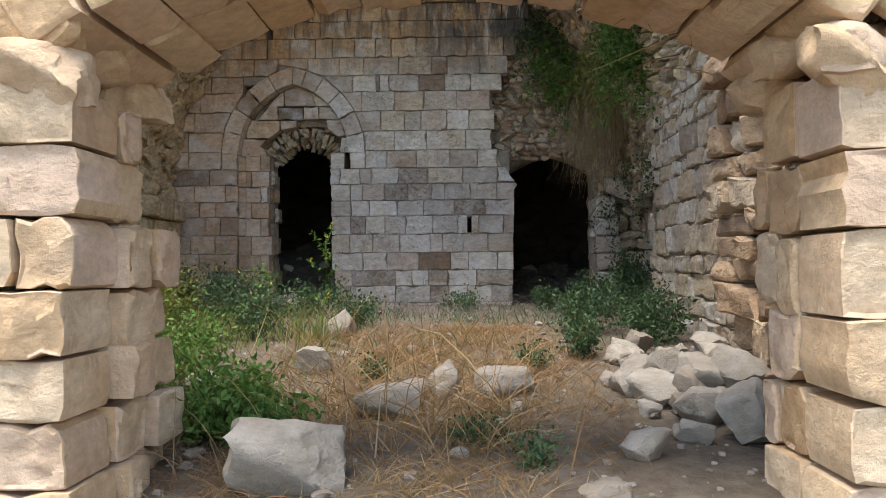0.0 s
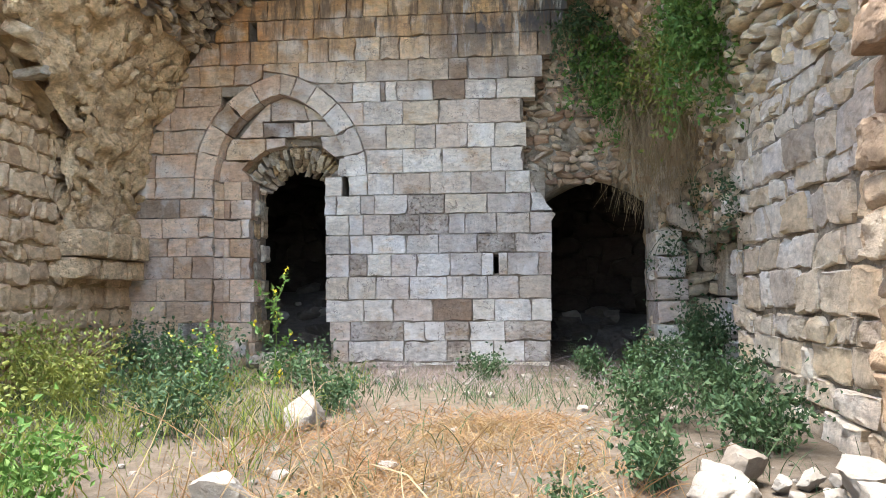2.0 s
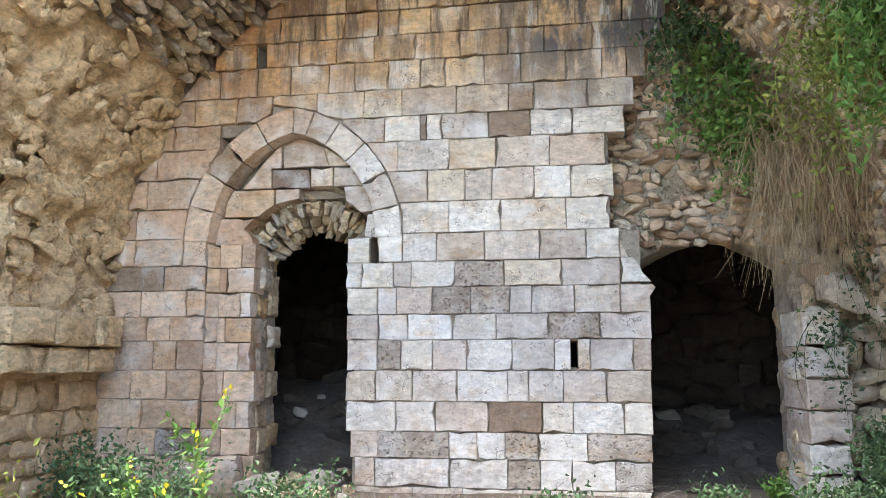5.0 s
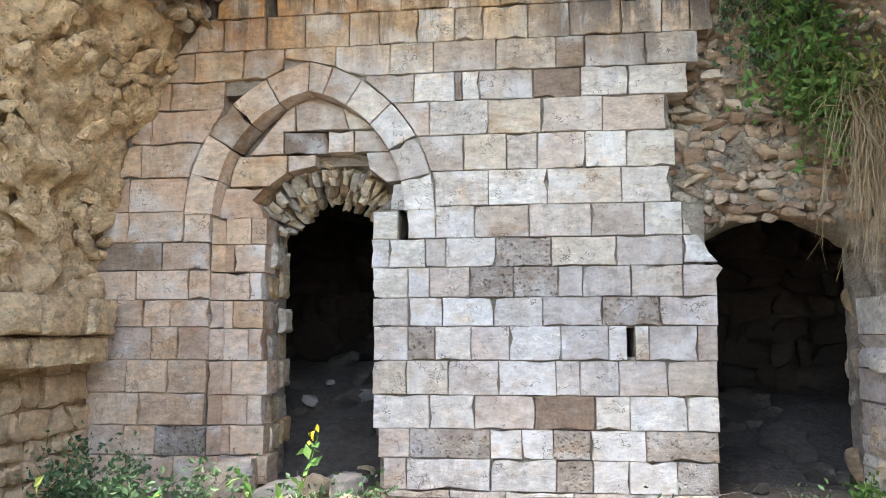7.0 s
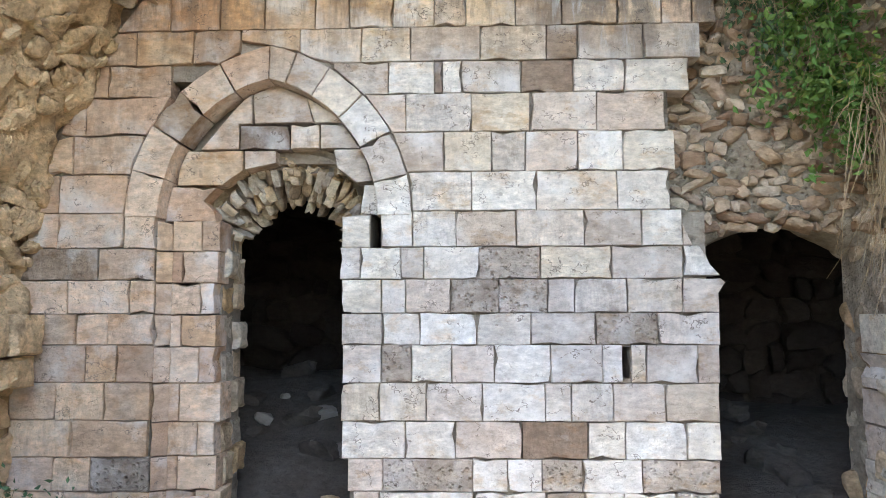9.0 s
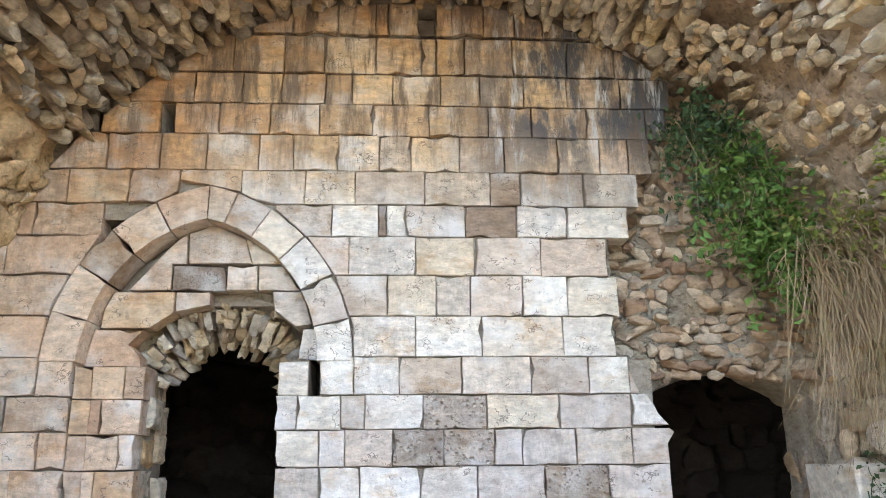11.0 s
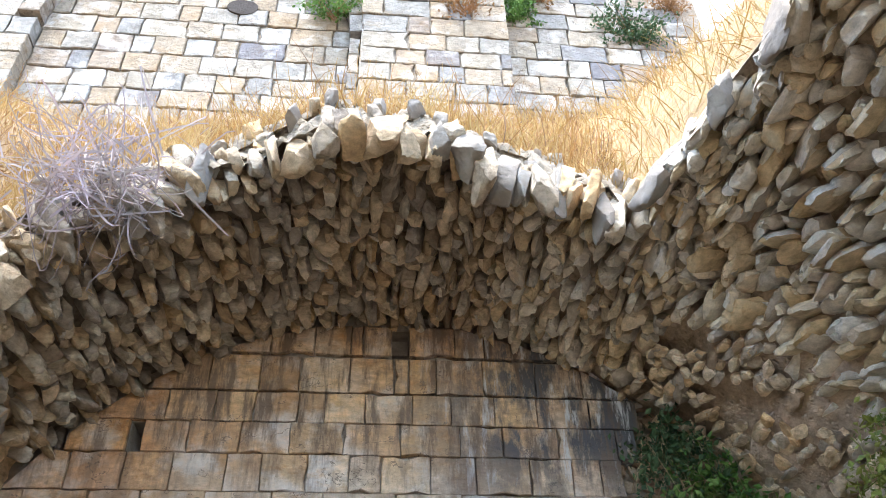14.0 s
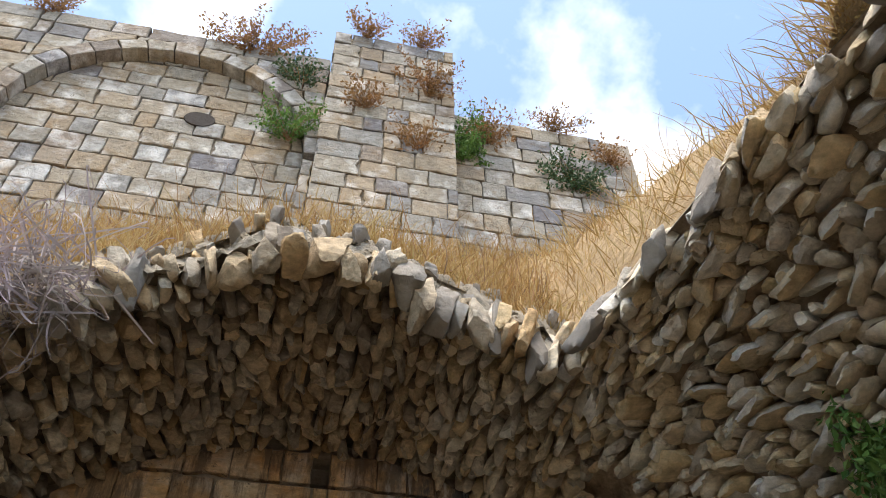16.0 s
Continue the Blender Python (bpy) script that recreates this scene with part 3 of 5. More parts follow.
count = pierced(10, -2.04, 0.9, 0.2, 3.45, CORE0, [(-1.88, -1.79, 3.165, 3.45), (0.19, 0.26, 2.08, 2.34)], "mortar and rubble core between the openings")
count = pierced(count, -1.76, 0.62, 3.45, 7.2, CORE0, [(-1.0, -0.84, 6.36, 6.66)], "mortar and rubble core above")
slab("wall_back_core_5", -3.74, -1.76, CORE0 + 0.3, CORE1, 3.95, 4.62, M_MORTAR, "mortar core behind the tympanum", "wall")
count = pierced(count, -3.74, -1.76, 4.62, 7.2, CORE0, [(-3.21, -3.09, 5.38, 5.67)], "mortar core above the arch")
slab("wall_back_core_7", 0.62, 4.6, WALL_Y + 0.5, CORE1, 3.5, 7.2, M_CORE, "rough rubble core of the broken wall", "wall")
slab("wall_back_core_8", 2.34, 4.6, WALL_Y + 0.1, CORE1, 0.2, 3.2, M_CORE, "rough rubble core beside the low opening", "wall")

# rough inner arch over the doorway: two rings of long stones
placed = 0
for ring_no, (r, y, ln) in enumerate(((0.6, WALL_Y + 0.76, 0.24), (0.69, WALL_Y + 0.63, 0.24), (0.78, WALL_Y + 0.5, 0.22))):
    n = 15 + 4 * ring_no
    for k in range(n):
        a = 0.36 + (math.pi - 0.72) * (k + 0.5) / n + rng.uniform(-0.04, 0.04)
        rx = r * 0.95
        o = (-2.63 + rx * math.cos(a), y + rng.uniform(-0.05, 0.05), 3.1 + r * 0.98 * math.sin(a) + 0.02)
        rad = (math.cos(a), -0.35, math.sin(a))
        tan = (-math.sin(a), 0, math.cos(a))
        rock_object("arch_stone", rng.randrange(14), False, M_RUBBLE, basis(o, tan, rad, (0, 1, 0.2), 2.4 * r / n * rng.uniform(0.75, 1.2), 0.19 * rng.uniform(0.7, 1.3), ln), wall_back)
for k in range(34):
    o = (-2.6 + rng.uniform(-0.45, 0.4), WALL_Y + 0.42 + rng.uniform(0, 0.08), 3.86 + rng.uniform(0, 0.2))
    rock_object("infill_stone", rng.randrange(14), False, M_RUBBLE, basis(o, (1, 0, 0), (0, 0, 1), (0, 1, 0), rng.uniform(0.06, 0.14), rng.uniform(0.05, 0.1), 0.16), wall_back)
sheet("door_arch_soffit", lambda s, t: (-2.63 + (0.62 + 0.4 * (1 - t)) * math.cos(math.pi * s), WALL_Y + 0.28 + 0.6 * t, 3.1 + (0.6 + 0.4 * (1 - t)) * math.sin(math.pi * s)), 20, 6, M_CORE, "dark mortar soffit of the doorway's rough arch", "arch")

# ---- rubble surfaces ----
def rubble_face(name, parent, at, nu, nv, us, vs_, material, seed, su, sv, depth, near=None, keep=None, jitter=0.35, twist=0.18, fill=1.0):
    """Irregular stones in courses on a surface. at(u, v) gives a place and the three axes (along, up, out)."""
    r = random.Random(seed)
    single, rest = [], []
    v = vs_[0]
    while v < vs_[1]:
        hv = sv * r.uniform(0.7, 1.35)
        u = us[0] + r.uniform(-su, 0)
        while u < us[1]:
            wu = su * r.choice((0.5, 0.7, 0.9, 1.1, 1.4, 1.8))
            uu, vv = u + wu / 2, v + hv / 2 + r.uniform(-1, 1) * sv * jitter * 0.4
            if us[0] <= uu <= us[1] and (keep is None or keep(uu, vv)):
                o, a, b, c = at(uu, vv)
                a, b, c = Vector(a), Vector(b), Vector(c)
                tw = r.gauss(0, twist)
                c = (c + a * r.gauss(0, 0.18) + b * r.gauss(0, 0.18)).normalized()
                a2 = a * math.cos(tw) + b * math.sin(tw)
                b2 = b * math.cos(tw) - a * math.sin(tw)
                d = depth * r.uniform(0.6, 1.5)
                m = basis(Vector(o) + c * r.uniform(-0.3, 0.45) * depth, a2, b2, c, wu * 1.06 * fill, hv * 1.05 * fill * r.uniform(0.8, 1.2), d * 2)
                (single if near is None or near(uu, vv) else rest).append((r.randrange(14), m))
            u += wu
        v += hv
    if len(single) > 300:
        rest += single[300:]
        single = single[:300]
    for k, m in single:
        rock_object("stone", k, False, material, m, parent)
    if rest:
        joined_rocks("small_stones", rest, material, parent)


# the vault: a broken barrel, of which only the part against the back wall and the right haunch stand
A_BREAK = 0.93                               # angle of the right haunch's broken edge


def lip_y(a):
    """Where the vault breaks off, by angle."""
    w = 0.22 * noise.noise(Vector((a * 3.1, 4.2, 0))) + 0.1 * noise.noise(Vector((a * 9, 1.2, 0)))
    if a > A_BREAK + 0.2:
        base = 11.0 - 0.35 * math.exp(-((a - 1.72) / 0.16) ** 2) + 0.35 * max(0, (a - 2.2))
        base -= 1.7 * min(1, max(0, (a - 2.36) / 0.12)) * min(1, max(0, (2.86 - a) / 0.25))
        return base + w
    f = min(1, max(0, (A_BREAK + 0.2 - a) / 0.21))
    return (11.0 + w) * (1 - f) + (6.6 + 2 * w) * f


vault = empty("vault", "broken rubble barrel vault of dark brown stones set on edge", "vault", "structure")
R_NOISE = 0.05


def vault_sheet(s, t):
    a = s * math.pi
    y = lip_y(a) * (1 - t) + (WALL_Y + 0.1) * t
    x, z, nx, nz = vault_point(a, 0.19 - 0.15 * max(0, min(1, (a - 2.35) * 4)) - 0.17 * max(0, min(1, (0.95 - a) * 4)) * max(0, min(1, y - 10.8)) + (R_NOISE + 0.09 * max(0, min(1, (a - 2.35) * 4))) * fbm(math.cos(a) * 4, y, math.sin(a) * 4, 2.2))
    return (x, y, z)


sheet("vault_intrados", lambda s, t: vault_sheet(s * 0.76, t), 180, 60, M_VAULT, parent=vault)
sheet("vault_eroded_foot", lambda s, t: vault_sheet(0.76 + 0.24 * s, t), 70, 70, M_OCHRE, parent=vault)


def vault_top(s, t):
    a = s * math.pi
    y = lip_y(a) - 0.02 + 0.25 * t
    th = 0.16 + (0.44 + 0.9 * min(1, max(0, (a - 2.4) * 5))) * t + 0.14 * fbm(a * 4, t * 0.6, 7, 3.0)
    y += 0.08 * fbm(a * 4, t, 1, 5.0)
    x, z, nx, nz = vault_point(a, th)
    return (x, y, z)


sheet("vault_broken_edge", vault_top, 320, 12, M_CORE, parent=vault)


def arc_at(u, v):
    """u: metres along the vault from the wall; v: metres round the arc from the right springing."""
    a = v / 3.97
    y = WALL_Y - u
    x, z, nx, nz = vault_point(a, 0.16)
    return (x, y, z), (0, 1, 0), (-nz, 0, nx), (-nx, 0, -nz)


def haunch_at(u, v):
    """Level courses on the haunch, the stones' ends towards the court."""
    o, a, b, c = arc_at(u, v)
    f = min(1, max(0, (v - 3.0) / 1.2))
    c = (Vector((-0.98, -0.05, -0.12)).lerp(Vector(c), f)).normalized()
    return o, a, c.cross(Vector(a)) * (1 if c.cross(Vector(a)).z > 0 else -1), c


def mortared_at(u, v):
    o, a, b, c = arc_at(u, v)
    return tuple(p + 0.15 * q for p, q in zip(o, c)), a, b, c


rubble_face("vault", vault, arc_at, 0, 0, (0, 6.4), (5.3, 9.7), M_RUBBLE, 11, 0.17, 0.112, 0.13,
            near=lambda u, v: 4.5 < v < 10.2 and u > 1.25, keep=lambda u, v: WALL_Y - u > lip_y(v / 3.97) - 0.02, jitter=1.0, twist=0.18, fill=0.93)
rubble_face("vault_side", vault, arc_at, 0, 0, (0, 6.4), (3.9, 5.3), M_HAUNCH, 15, 0.17, 0.112, 0.13,
            near=lambda u, v: u > 1.0, keep=lambda u, v: WALL_Y - u > lip_y(v / 3.97) - 0.02, jitter=1.0, twist=0.2, fill=0.93)
# the right haunch: flat stones in courses, bedded in grey mortar near the back wall
rubble_face("haunch", vault, haunch_at, 0, 0, (1.5, 6.4), (0.05, 4.3), M_HAUNCH, 12, 0.19, 0.095, 0.13,
            near=lambda u, v: v > 1.8, keep=lambda u, v: WALL_Y - u > lip_y(v / 3.97) - 0.02 and (v < 3.9 or lip_y(v / 3.97) < 9.8), jitter=0.8, twist=0.15, fill=0.95)
rubble_face("haunch_mortared", vault, mortared_at, 0, 0, (0, 1.6), (0.05, 3.9), M_RUBBLE, 13, 0.13, 0.09, 0.035,
            near=lambda u, v: False, keep=lambda u, v: noise.noise(Vector((u * 2.5, v * 2.5, 3))) > -0.1, jitter=1.5)
rubble_face("haunch_left", vault, mortared_at, 0, 0, (0, 3.9), (9.5, 12.4), M_OCHRE, 14, 0.2, 0.12, 0.035,
            near=lambda u, v: False, keep=lambda u, v: WALL_Y - u > lip_y(v / 3.97) - 0.02 and noise.noise(Vector((u * 2.3, v * 1.5, 8))) > 0.12, jitter=1.4, twist=0.4)

corbel = random.Random(44)
for k, (z0, z1, x1) in enumerate(((2.02, 2.28, -4.62), (2.28, 2.62, -4.55))):
    for y0, y1 in ((11.35, 11.95), (11.96, 12.6), (12.61, 13.1)):
        block("corbel_stone", [(y0, z0), (y1, z0), (y1, z1), (y0, z1)], lambda u, v, o, x1=x1: (x1 + o, u, v), 0.0, 0.4, M_OCHRE, vault, corbel, 0.002, 0.015, 0.01, 0.02)

# loose stones along the broken edge
lip_stones = random.Random(21)
for row, (out0, out1, back, size) in enumerate(((0.0, 0.14, 0.0, 1.0), (0.2, 0.36, 0.08, 0.8), (0.4, 0.6, 0.16, 0.6))):
    a = 0.3
    while a < 2.75:
        x, z, nx, nz = vault_point(a, lip_stones.uniform(out0, out1))
        y = lip_y(a) + back + lip_stones.uniform(-0.04, 0.08)
        w = lip_stones.choice((0.12, 0.14, 0.17, 0.2, 0.26)) * size
        lean = lip_stones.gauss(0, 0.36)
        t = Vector((-nz, 0, nx)) * math.cos(lean) + Vector((nx, 0, nz)) * math.sin(lean)
        n = Vector((nx, 0, nz)) * math.cos(lean) - Vector((-nz, 0, nx)) * math.sin(lean)
        if lip_stones.random() < (0.8 if row == 0 else 0.65):
            rock_object("edge_stone", lip_stones.randrange(10), True, M_PALE if lip_stones.random() < (0.65 if a < 1.5 else 0.4 if a < 2.2 else 0.0) else M_RUBBLE,
                        basis((x, y, z), t, n, (0, 1, 0), w, lip_stones.uniform(0.16, 0.46) * size, lip_stones.uniform(0.2, 0.34)), vault)
        a += w / 3.97 * (0.95 + 0.3 * row)

# ---- side walls ----
LEFT_X, RIGHT_X = -4.9, 2.72
slab("wall_left_core", LEFT_X - 1.0, LEFT_X, 4.0, WALL_Y, -0.3, 6.5, M_CORE, "core of the brown rubble side wall", "wall")
wall_left = empty("wall_left", "side wall of coursed brown rubble stones", "wall", "structure")


def rough_courses(parent, at, us, vs_, high, wide, material, seed, proud=0.05, pillow=0.03):
    """Roughly squared stones in uneven courses."""
    r = random.Random(seed)
    v = vs_[0]
    while v < vs_[1]:
        h = high * r.uniform(0.7, 1.3)
        u, lean = us[0], 0.0
        while u < us[1]:
            w = wide * r.uniform(0.45, 1.7)
            lean2 = r.gauss(0, 0.03)
            d0, d1 = r.gauss(0, 0.02), r.gauss(0, 0.02)
            poly = [(u - lean, v + d0), (u + w - lean2, v + d1), (u + w + lean2, v + h + d1), (u + lean, v + h + d0)]
            if r.random() < 0.3 and h > 0.2:
                c = 0.06
                poly = poly[:2] + [(poly[2][0], poly[2][1] - c), (poly[2][0] - c, poly[2][1])] + poly[3:]
            block("stone", poly, at, r.uniform(-proud, proud), 0.2, material, parent, r, 0.004, 0.014, 0.013, pillow)
            u += w
            lean = lean2
        v += h


rough_courses(wall_left, lambda u, v, o: (LEFT_X + 0.05 + o, u, v), (6.2, 13.1), (0.5, 6.3), 0.22, 0.26, M_LEFT, 31, 0.025, 0.008)
slab("wall_right_core", RIGHT_X, RIGHT_X + 1.4, 6.4, 10.8, -0.3, 6.0, M_CORE, "core of the grey rubble side wall", "wall")
wall_right = empty("wall_right", "side wall of rough grey and brown limestone courses", "wall", "structure")
rough_courses(wall_right, lambda u, v, o: (RIGHT_X - 0.04 - o, u, v), (6.6, 10.7), (0.3, 5.0), 0.27, 0.42, M_RIGHT, 33, 0.028, 0.006)
rough_courses(wall_right, lambda u, v, o: (u, 10.75 + o, v), (RIGHT_X - 0.05, RIGHT_X + 0.9), (0.3, 4.2), 0.26, 0.36, M_RIGHT, 34, 0.03, 0.02)
slab("wall_right_return", 3.7, 4.6, 10.8, WALL_Y + 0.5, -0.3, 6.5, M_CORE, "rough wall of the overgrown corner", "wall")
slab("wall_right_front", RIGHT_X + 0.1, RIGHT_X + 1.4, 4.5, 6.4, -0.3, 5.0, M_CORE, "broken brown core of the side wall", "wall")

# ---- ground ----
def ground_z(x, y):
    base = 0.08 + 0.58 * min(1, max(0, (y - 2.5) / 5.0)) + 0.2 * min(1, max(0, (y - 7.5) / 5))
    return base + 0.05 * noise.noise(Vector((x * 0.8, y * 0.8, 0))) + 0.02 * noise.noise(Vector((x * 3, y * 3, 2)))


sheet("ground", lambda s, t: (-7 + 12 * s, -4 + 22 * t, ground_z(-7 + 12 * s, -4 + 22 * t)), 120, 200, M_SOIL, "uneven dry soil strewn with straw and rubble", "ground")
sheet("ground_far", lambda s, t: (-300 + 600 * s, -300 + 600 * t, -0.35), 4, 4, M_SOIL, "open dry ground outside the ruin", "ground")

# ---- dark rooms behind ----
slab("room_wall_back", -6, 5, 18, 18.4, 0, 5, M_ROOM_SHADE, "dark far wall of the inner room", "wall")
slab("room_wall_left", -6.4, -6, CORE1, 18.4, 0, 5, M_ROOM_SHADE, "dark side wall of the inner room", "wall")
slab("room_wall_right", 5, 5.4, CORE1, 18.4, 0, 5, M_ROOM_SHADE, "dark side wall of the inner room", "wall")
slab("ceiling", -6.4, 5.4, CORE1 - 0.2, 18.4, 4.2, 4.6, M_ROOM_SHADE, "dark ceiling of the inner room", "ceiling")

rubble_face("room", empty("room_rubble_wall", "dim rubble stones of the inner room's far wall", "wall", "structure"), lambda u, v: ((u, 17.95, v), (1, 0, 0), (0, 0, 1), (0, -1, 0)), 0, 0, (-5.5, 4.5), (0.8, 4.2), M_ROOM_SHADE, 57, 0.42, 0.28, 0.1, near=lambda u, v: False)


def debris(s, t):
    """A slope of earth and fallen stone rising into the inner room."""
    x, y = -6 + 11 * s, WALL_Y + 0.15 + 4.7 * t
    rise = min(1, max(0, (y - 13.9) / 2.6))
    return (x, y, 0.85 + (1.0 if x < -0.5 else 0.55) * rise ** 0.8 + 0.1 * noise.noise(Vector((x * 1.5, y * 1.5, 4))))


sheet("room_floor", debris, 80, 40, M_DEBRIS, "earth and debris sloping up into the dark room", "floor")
dr = random.Random(19)
for k in range(60):
    sx, ty = dr.choice((dr.uniform(0.22, 0.4), dr.uniform(0.6, 0.76))), dr.uniform(0.02, 0.75)
    x, y, z = debris(sx, ty)
    w = dr.uniform(0.1, 0.42)
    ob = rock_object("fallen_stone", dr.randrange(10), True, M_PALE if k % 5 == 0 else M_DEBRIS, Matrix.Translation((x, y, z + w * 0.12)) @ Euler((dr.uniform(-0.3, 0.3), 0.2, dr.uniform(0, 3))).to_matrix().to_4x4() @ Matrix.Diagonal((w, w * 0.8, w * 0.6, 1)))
    tagged(ob, "broken stone on the debris slope behind the opening", "stone", "fallen stones")

# ---- the broken right end of the back wall ----
def corner_face(s, t):
    x = 0.55 + 3.2 * s
    z = 3.1 + 3.6 * t
    arch = 3.1 + 0.28 * math.sin(math.pi * min(1, max(0, (x - 0.9) / 1.45))) if x < 2.4 else 2.4
    z = arch + (6.9 - arch) * t
    y = WALL_Y + 0.32 - 0.25 * s + 0.16 * fbm(x, 0, z, 2.0) - 0.25 * math.sin(math.pi * t) * s
    if t == 0:
        y += 0.5
    return (x, y, z)


sheet("wall_back_broken", corner_face, 60, 60, M_CORE, "eroded rubble core above the low opening", "wall")
broken = empty("wall_back_rubble", "loose rubble stones of the broken back wall", "wall", "structure")


def corner_at(u, v):
    s = (u - 0.55) / 3.2
    arch = 3.1 + 0.28 * math.sin(math.pi * min(1, max(0, (u - 0.9) / 1.45))) if u < 2.4 else 2.4
    t = max(0, (v - arch) / (6.9 - arch))
    x, y, z = corner_face(s, max(t, 0.01))
    return (u, y, v), (1, 0, 0), (0, 0, 1), (0, -1, 0)


rubble_face("broken", broken, corner_at, 0, 0, (0.62, 3.5), (3.3, 6.3), M_BROKEN, 51, 0.16, 0.1, 0.06, keep=lambda u, v: noise.noise(Vector((u * 2, v * 2, 3))) > -0.5, twist=0.35)
# jamb of dressed stones beside the low opening, standing a little forward
jr = random.Random(8)
for k, (z0, z1) in enumerate(((0.5, 0.82), (0.82, 1.13), (1.13, 1.4), (1.4, 1.7), (1.7, 1.98), (1.98, 2.28), (2.28, 2.62))):
    w = 0.38 + jr.uniform(-0.05, 0.06)
    block("jamb_stone", [(2.27 + jr.uniform(-0.03, 0.03), z0), (2.27 + w, z0), (2.27 + w, z1), (2.27, z1)], lambda u, v, o: (u, WALL_Y - 0.35 - o, v), 0.0, 0.75, M_ASHLAR, wall_back, jr, 0.004, 0.02, 0.012)
for z0, z1 in ((0.5, 1.2), (1.2, 1.75), (1.75, 2.45)):
    block("upright_slab", [(3.1, z0), (3.42, z0), (3.4, z1), (3.1, z1)], lambda u, v, o: (u, WALL_Y - 0.5 - o, v), 0.0, 0.4, M_ASHLAR, wall_back, jr, 0.004, 0.02, 0.015)
for x, y, z, w, h in ((2.62, 12.75, 2.75, 0.4, 0.34), (2.95, 12.6, 2.6, 0.42, 0.36), (2.75, 12.8, 3.05, 0.4, 0.3), (3.25, 12.65, 2.62, 0.3, 0.3), (2.5, 12.85, 3.0, 0.34, 0.3)):
    rock_object("corner_stone", jr.randrange(10), True, M_RIGHT, basis((x, y, z), (1, 0, 0), (0, 1, 0), (0, 0, 1), w, 0.5, h), broken)
rubble_face("corner_low", broken, lambda u, v: ((u, WALL_Y - 0.05, v), (1, 0, 0), (0, 0, 1), (0, -1, 0)), 0, 0, (2.4, 3.7), (0.6, 3.3), M_RIGHT, 53, 0.26, 0.2, 0.12)
for k in range(26):
    z = 0.8 + 2.4 * (k // 3) / 8
    rock_object("stone", jr.randrange(14), False, M_RUBBLE, basis((2.38 + jr.uniform(0, 0.1), WALL_Y + 0.2 + 0.28 * (k % 3), z), (0, 1, 0), (0, 0, 1), (-1, 0, 0), 0.32, 0.3, 0.25), broken)

# ---- the entrance arch ----
FY0, FY1 = 3.6, 4.75
wall_front = empty("wall_front", "thick entrance wall of yellow limestone with a rough broken arch", "wall", "structure")
slab("wall_front_core_1", -6.0, -1.95, FY0 + 0.25, FY1 - 0.1, -0.3, 3.6, M_CORE, "core of the entrance pier", "wall")
slab("wall_front_core_2", 2.05, 6.0, FY0 + 0.25, FY1 - 0.1, -0.3, 3.6, M_CORE, "core of the entrance pier", "wall")
fr = random.Random(77)
levels = [-0.1, 0.17, 0.475, 0.785, 1.08, 1.4, 1.74, 2.08, 2.37]
for side in (-1, 1):
    edge0 = 1.69 if side < 0 else 1.81
    if side > 0:
        levels = [-0.1, 0.12, 0.49, 0.85, 1.24, 1.65, 2.01, 2.4]
    for k, (z0, z1) in enumerate(zip(levels, levels[1:])):
        stick = fr.uniform(-0.04, 0.04) * (1 if side < 0 else 0.4)
        e = edge0 + stick
        cuts = [e, e + fr.uniform(0.28, 0.55), e + fr.uniform(0.75, 1.0), e + 1.5, e + 2.1, e + 2.8, e + 3.5]
        for j, (a, b) in enumerate(zip(cuts, cuts[1:])):
            poly = [(side * a, z0), (side * b, z0), (side * b, z1), (side * a, z1)]
            block("pier_stone", poly, lambda u, v, o: (u, FY0 - o, v), fr.uniform(-0.02, 0.03), 0.46 if j == 0 else 0.3, M_PIER, wall_front, fr, 0.0005, 0.006, 0.004, 0.004, 0.2)
        # reveal stones behind the corner stone
        y = FY0 + 0.46
        last = 4.85 if z1 < 1.8 else 4.4 + fr.uniform(-0.1, 0.1)
        if side > 0:
            last = 4.6 + fr.uniform(-0.06, 0.06)
        while y < last - 0.12:
            ln = min(fr.uniform(0.25, 0.5), last - y)
            e2 = edge0 + (fr.uniform(-0.09, 0.05) if side < 0 else fr.uniform(-0.03, 0.03))
            zc = fr.uniform(-0.03, 0.03)
            poly = [(y, z0 + zc), (y + ln, z0 + zc), (y + ln, z1 + zc), (y, z1 + zc)]
            if fr.random() < 0.6:
                k2, c2 = fr.randrange(4), fr.uniform(0.04, 0.1)
                sx, sz = (1 if k2 in (1, 2) else -1), (1 if k2 > 1 else -1)
                px, pz = poly[k2]
                poly = clip(poly, sx * 0.7, sz * 0.7, 0.7 * (sx * px + sz * pz) - 0.7 * c2)
            block("reveal_stone", poly, lambda u, v, o, e2=e2: (side * (e2 - o), u, v), 0.0, 0.35, M_PIER, wall_front, fr, 0.0005, 0.007, 0.005, 0.006, 0.2)
            y += ln
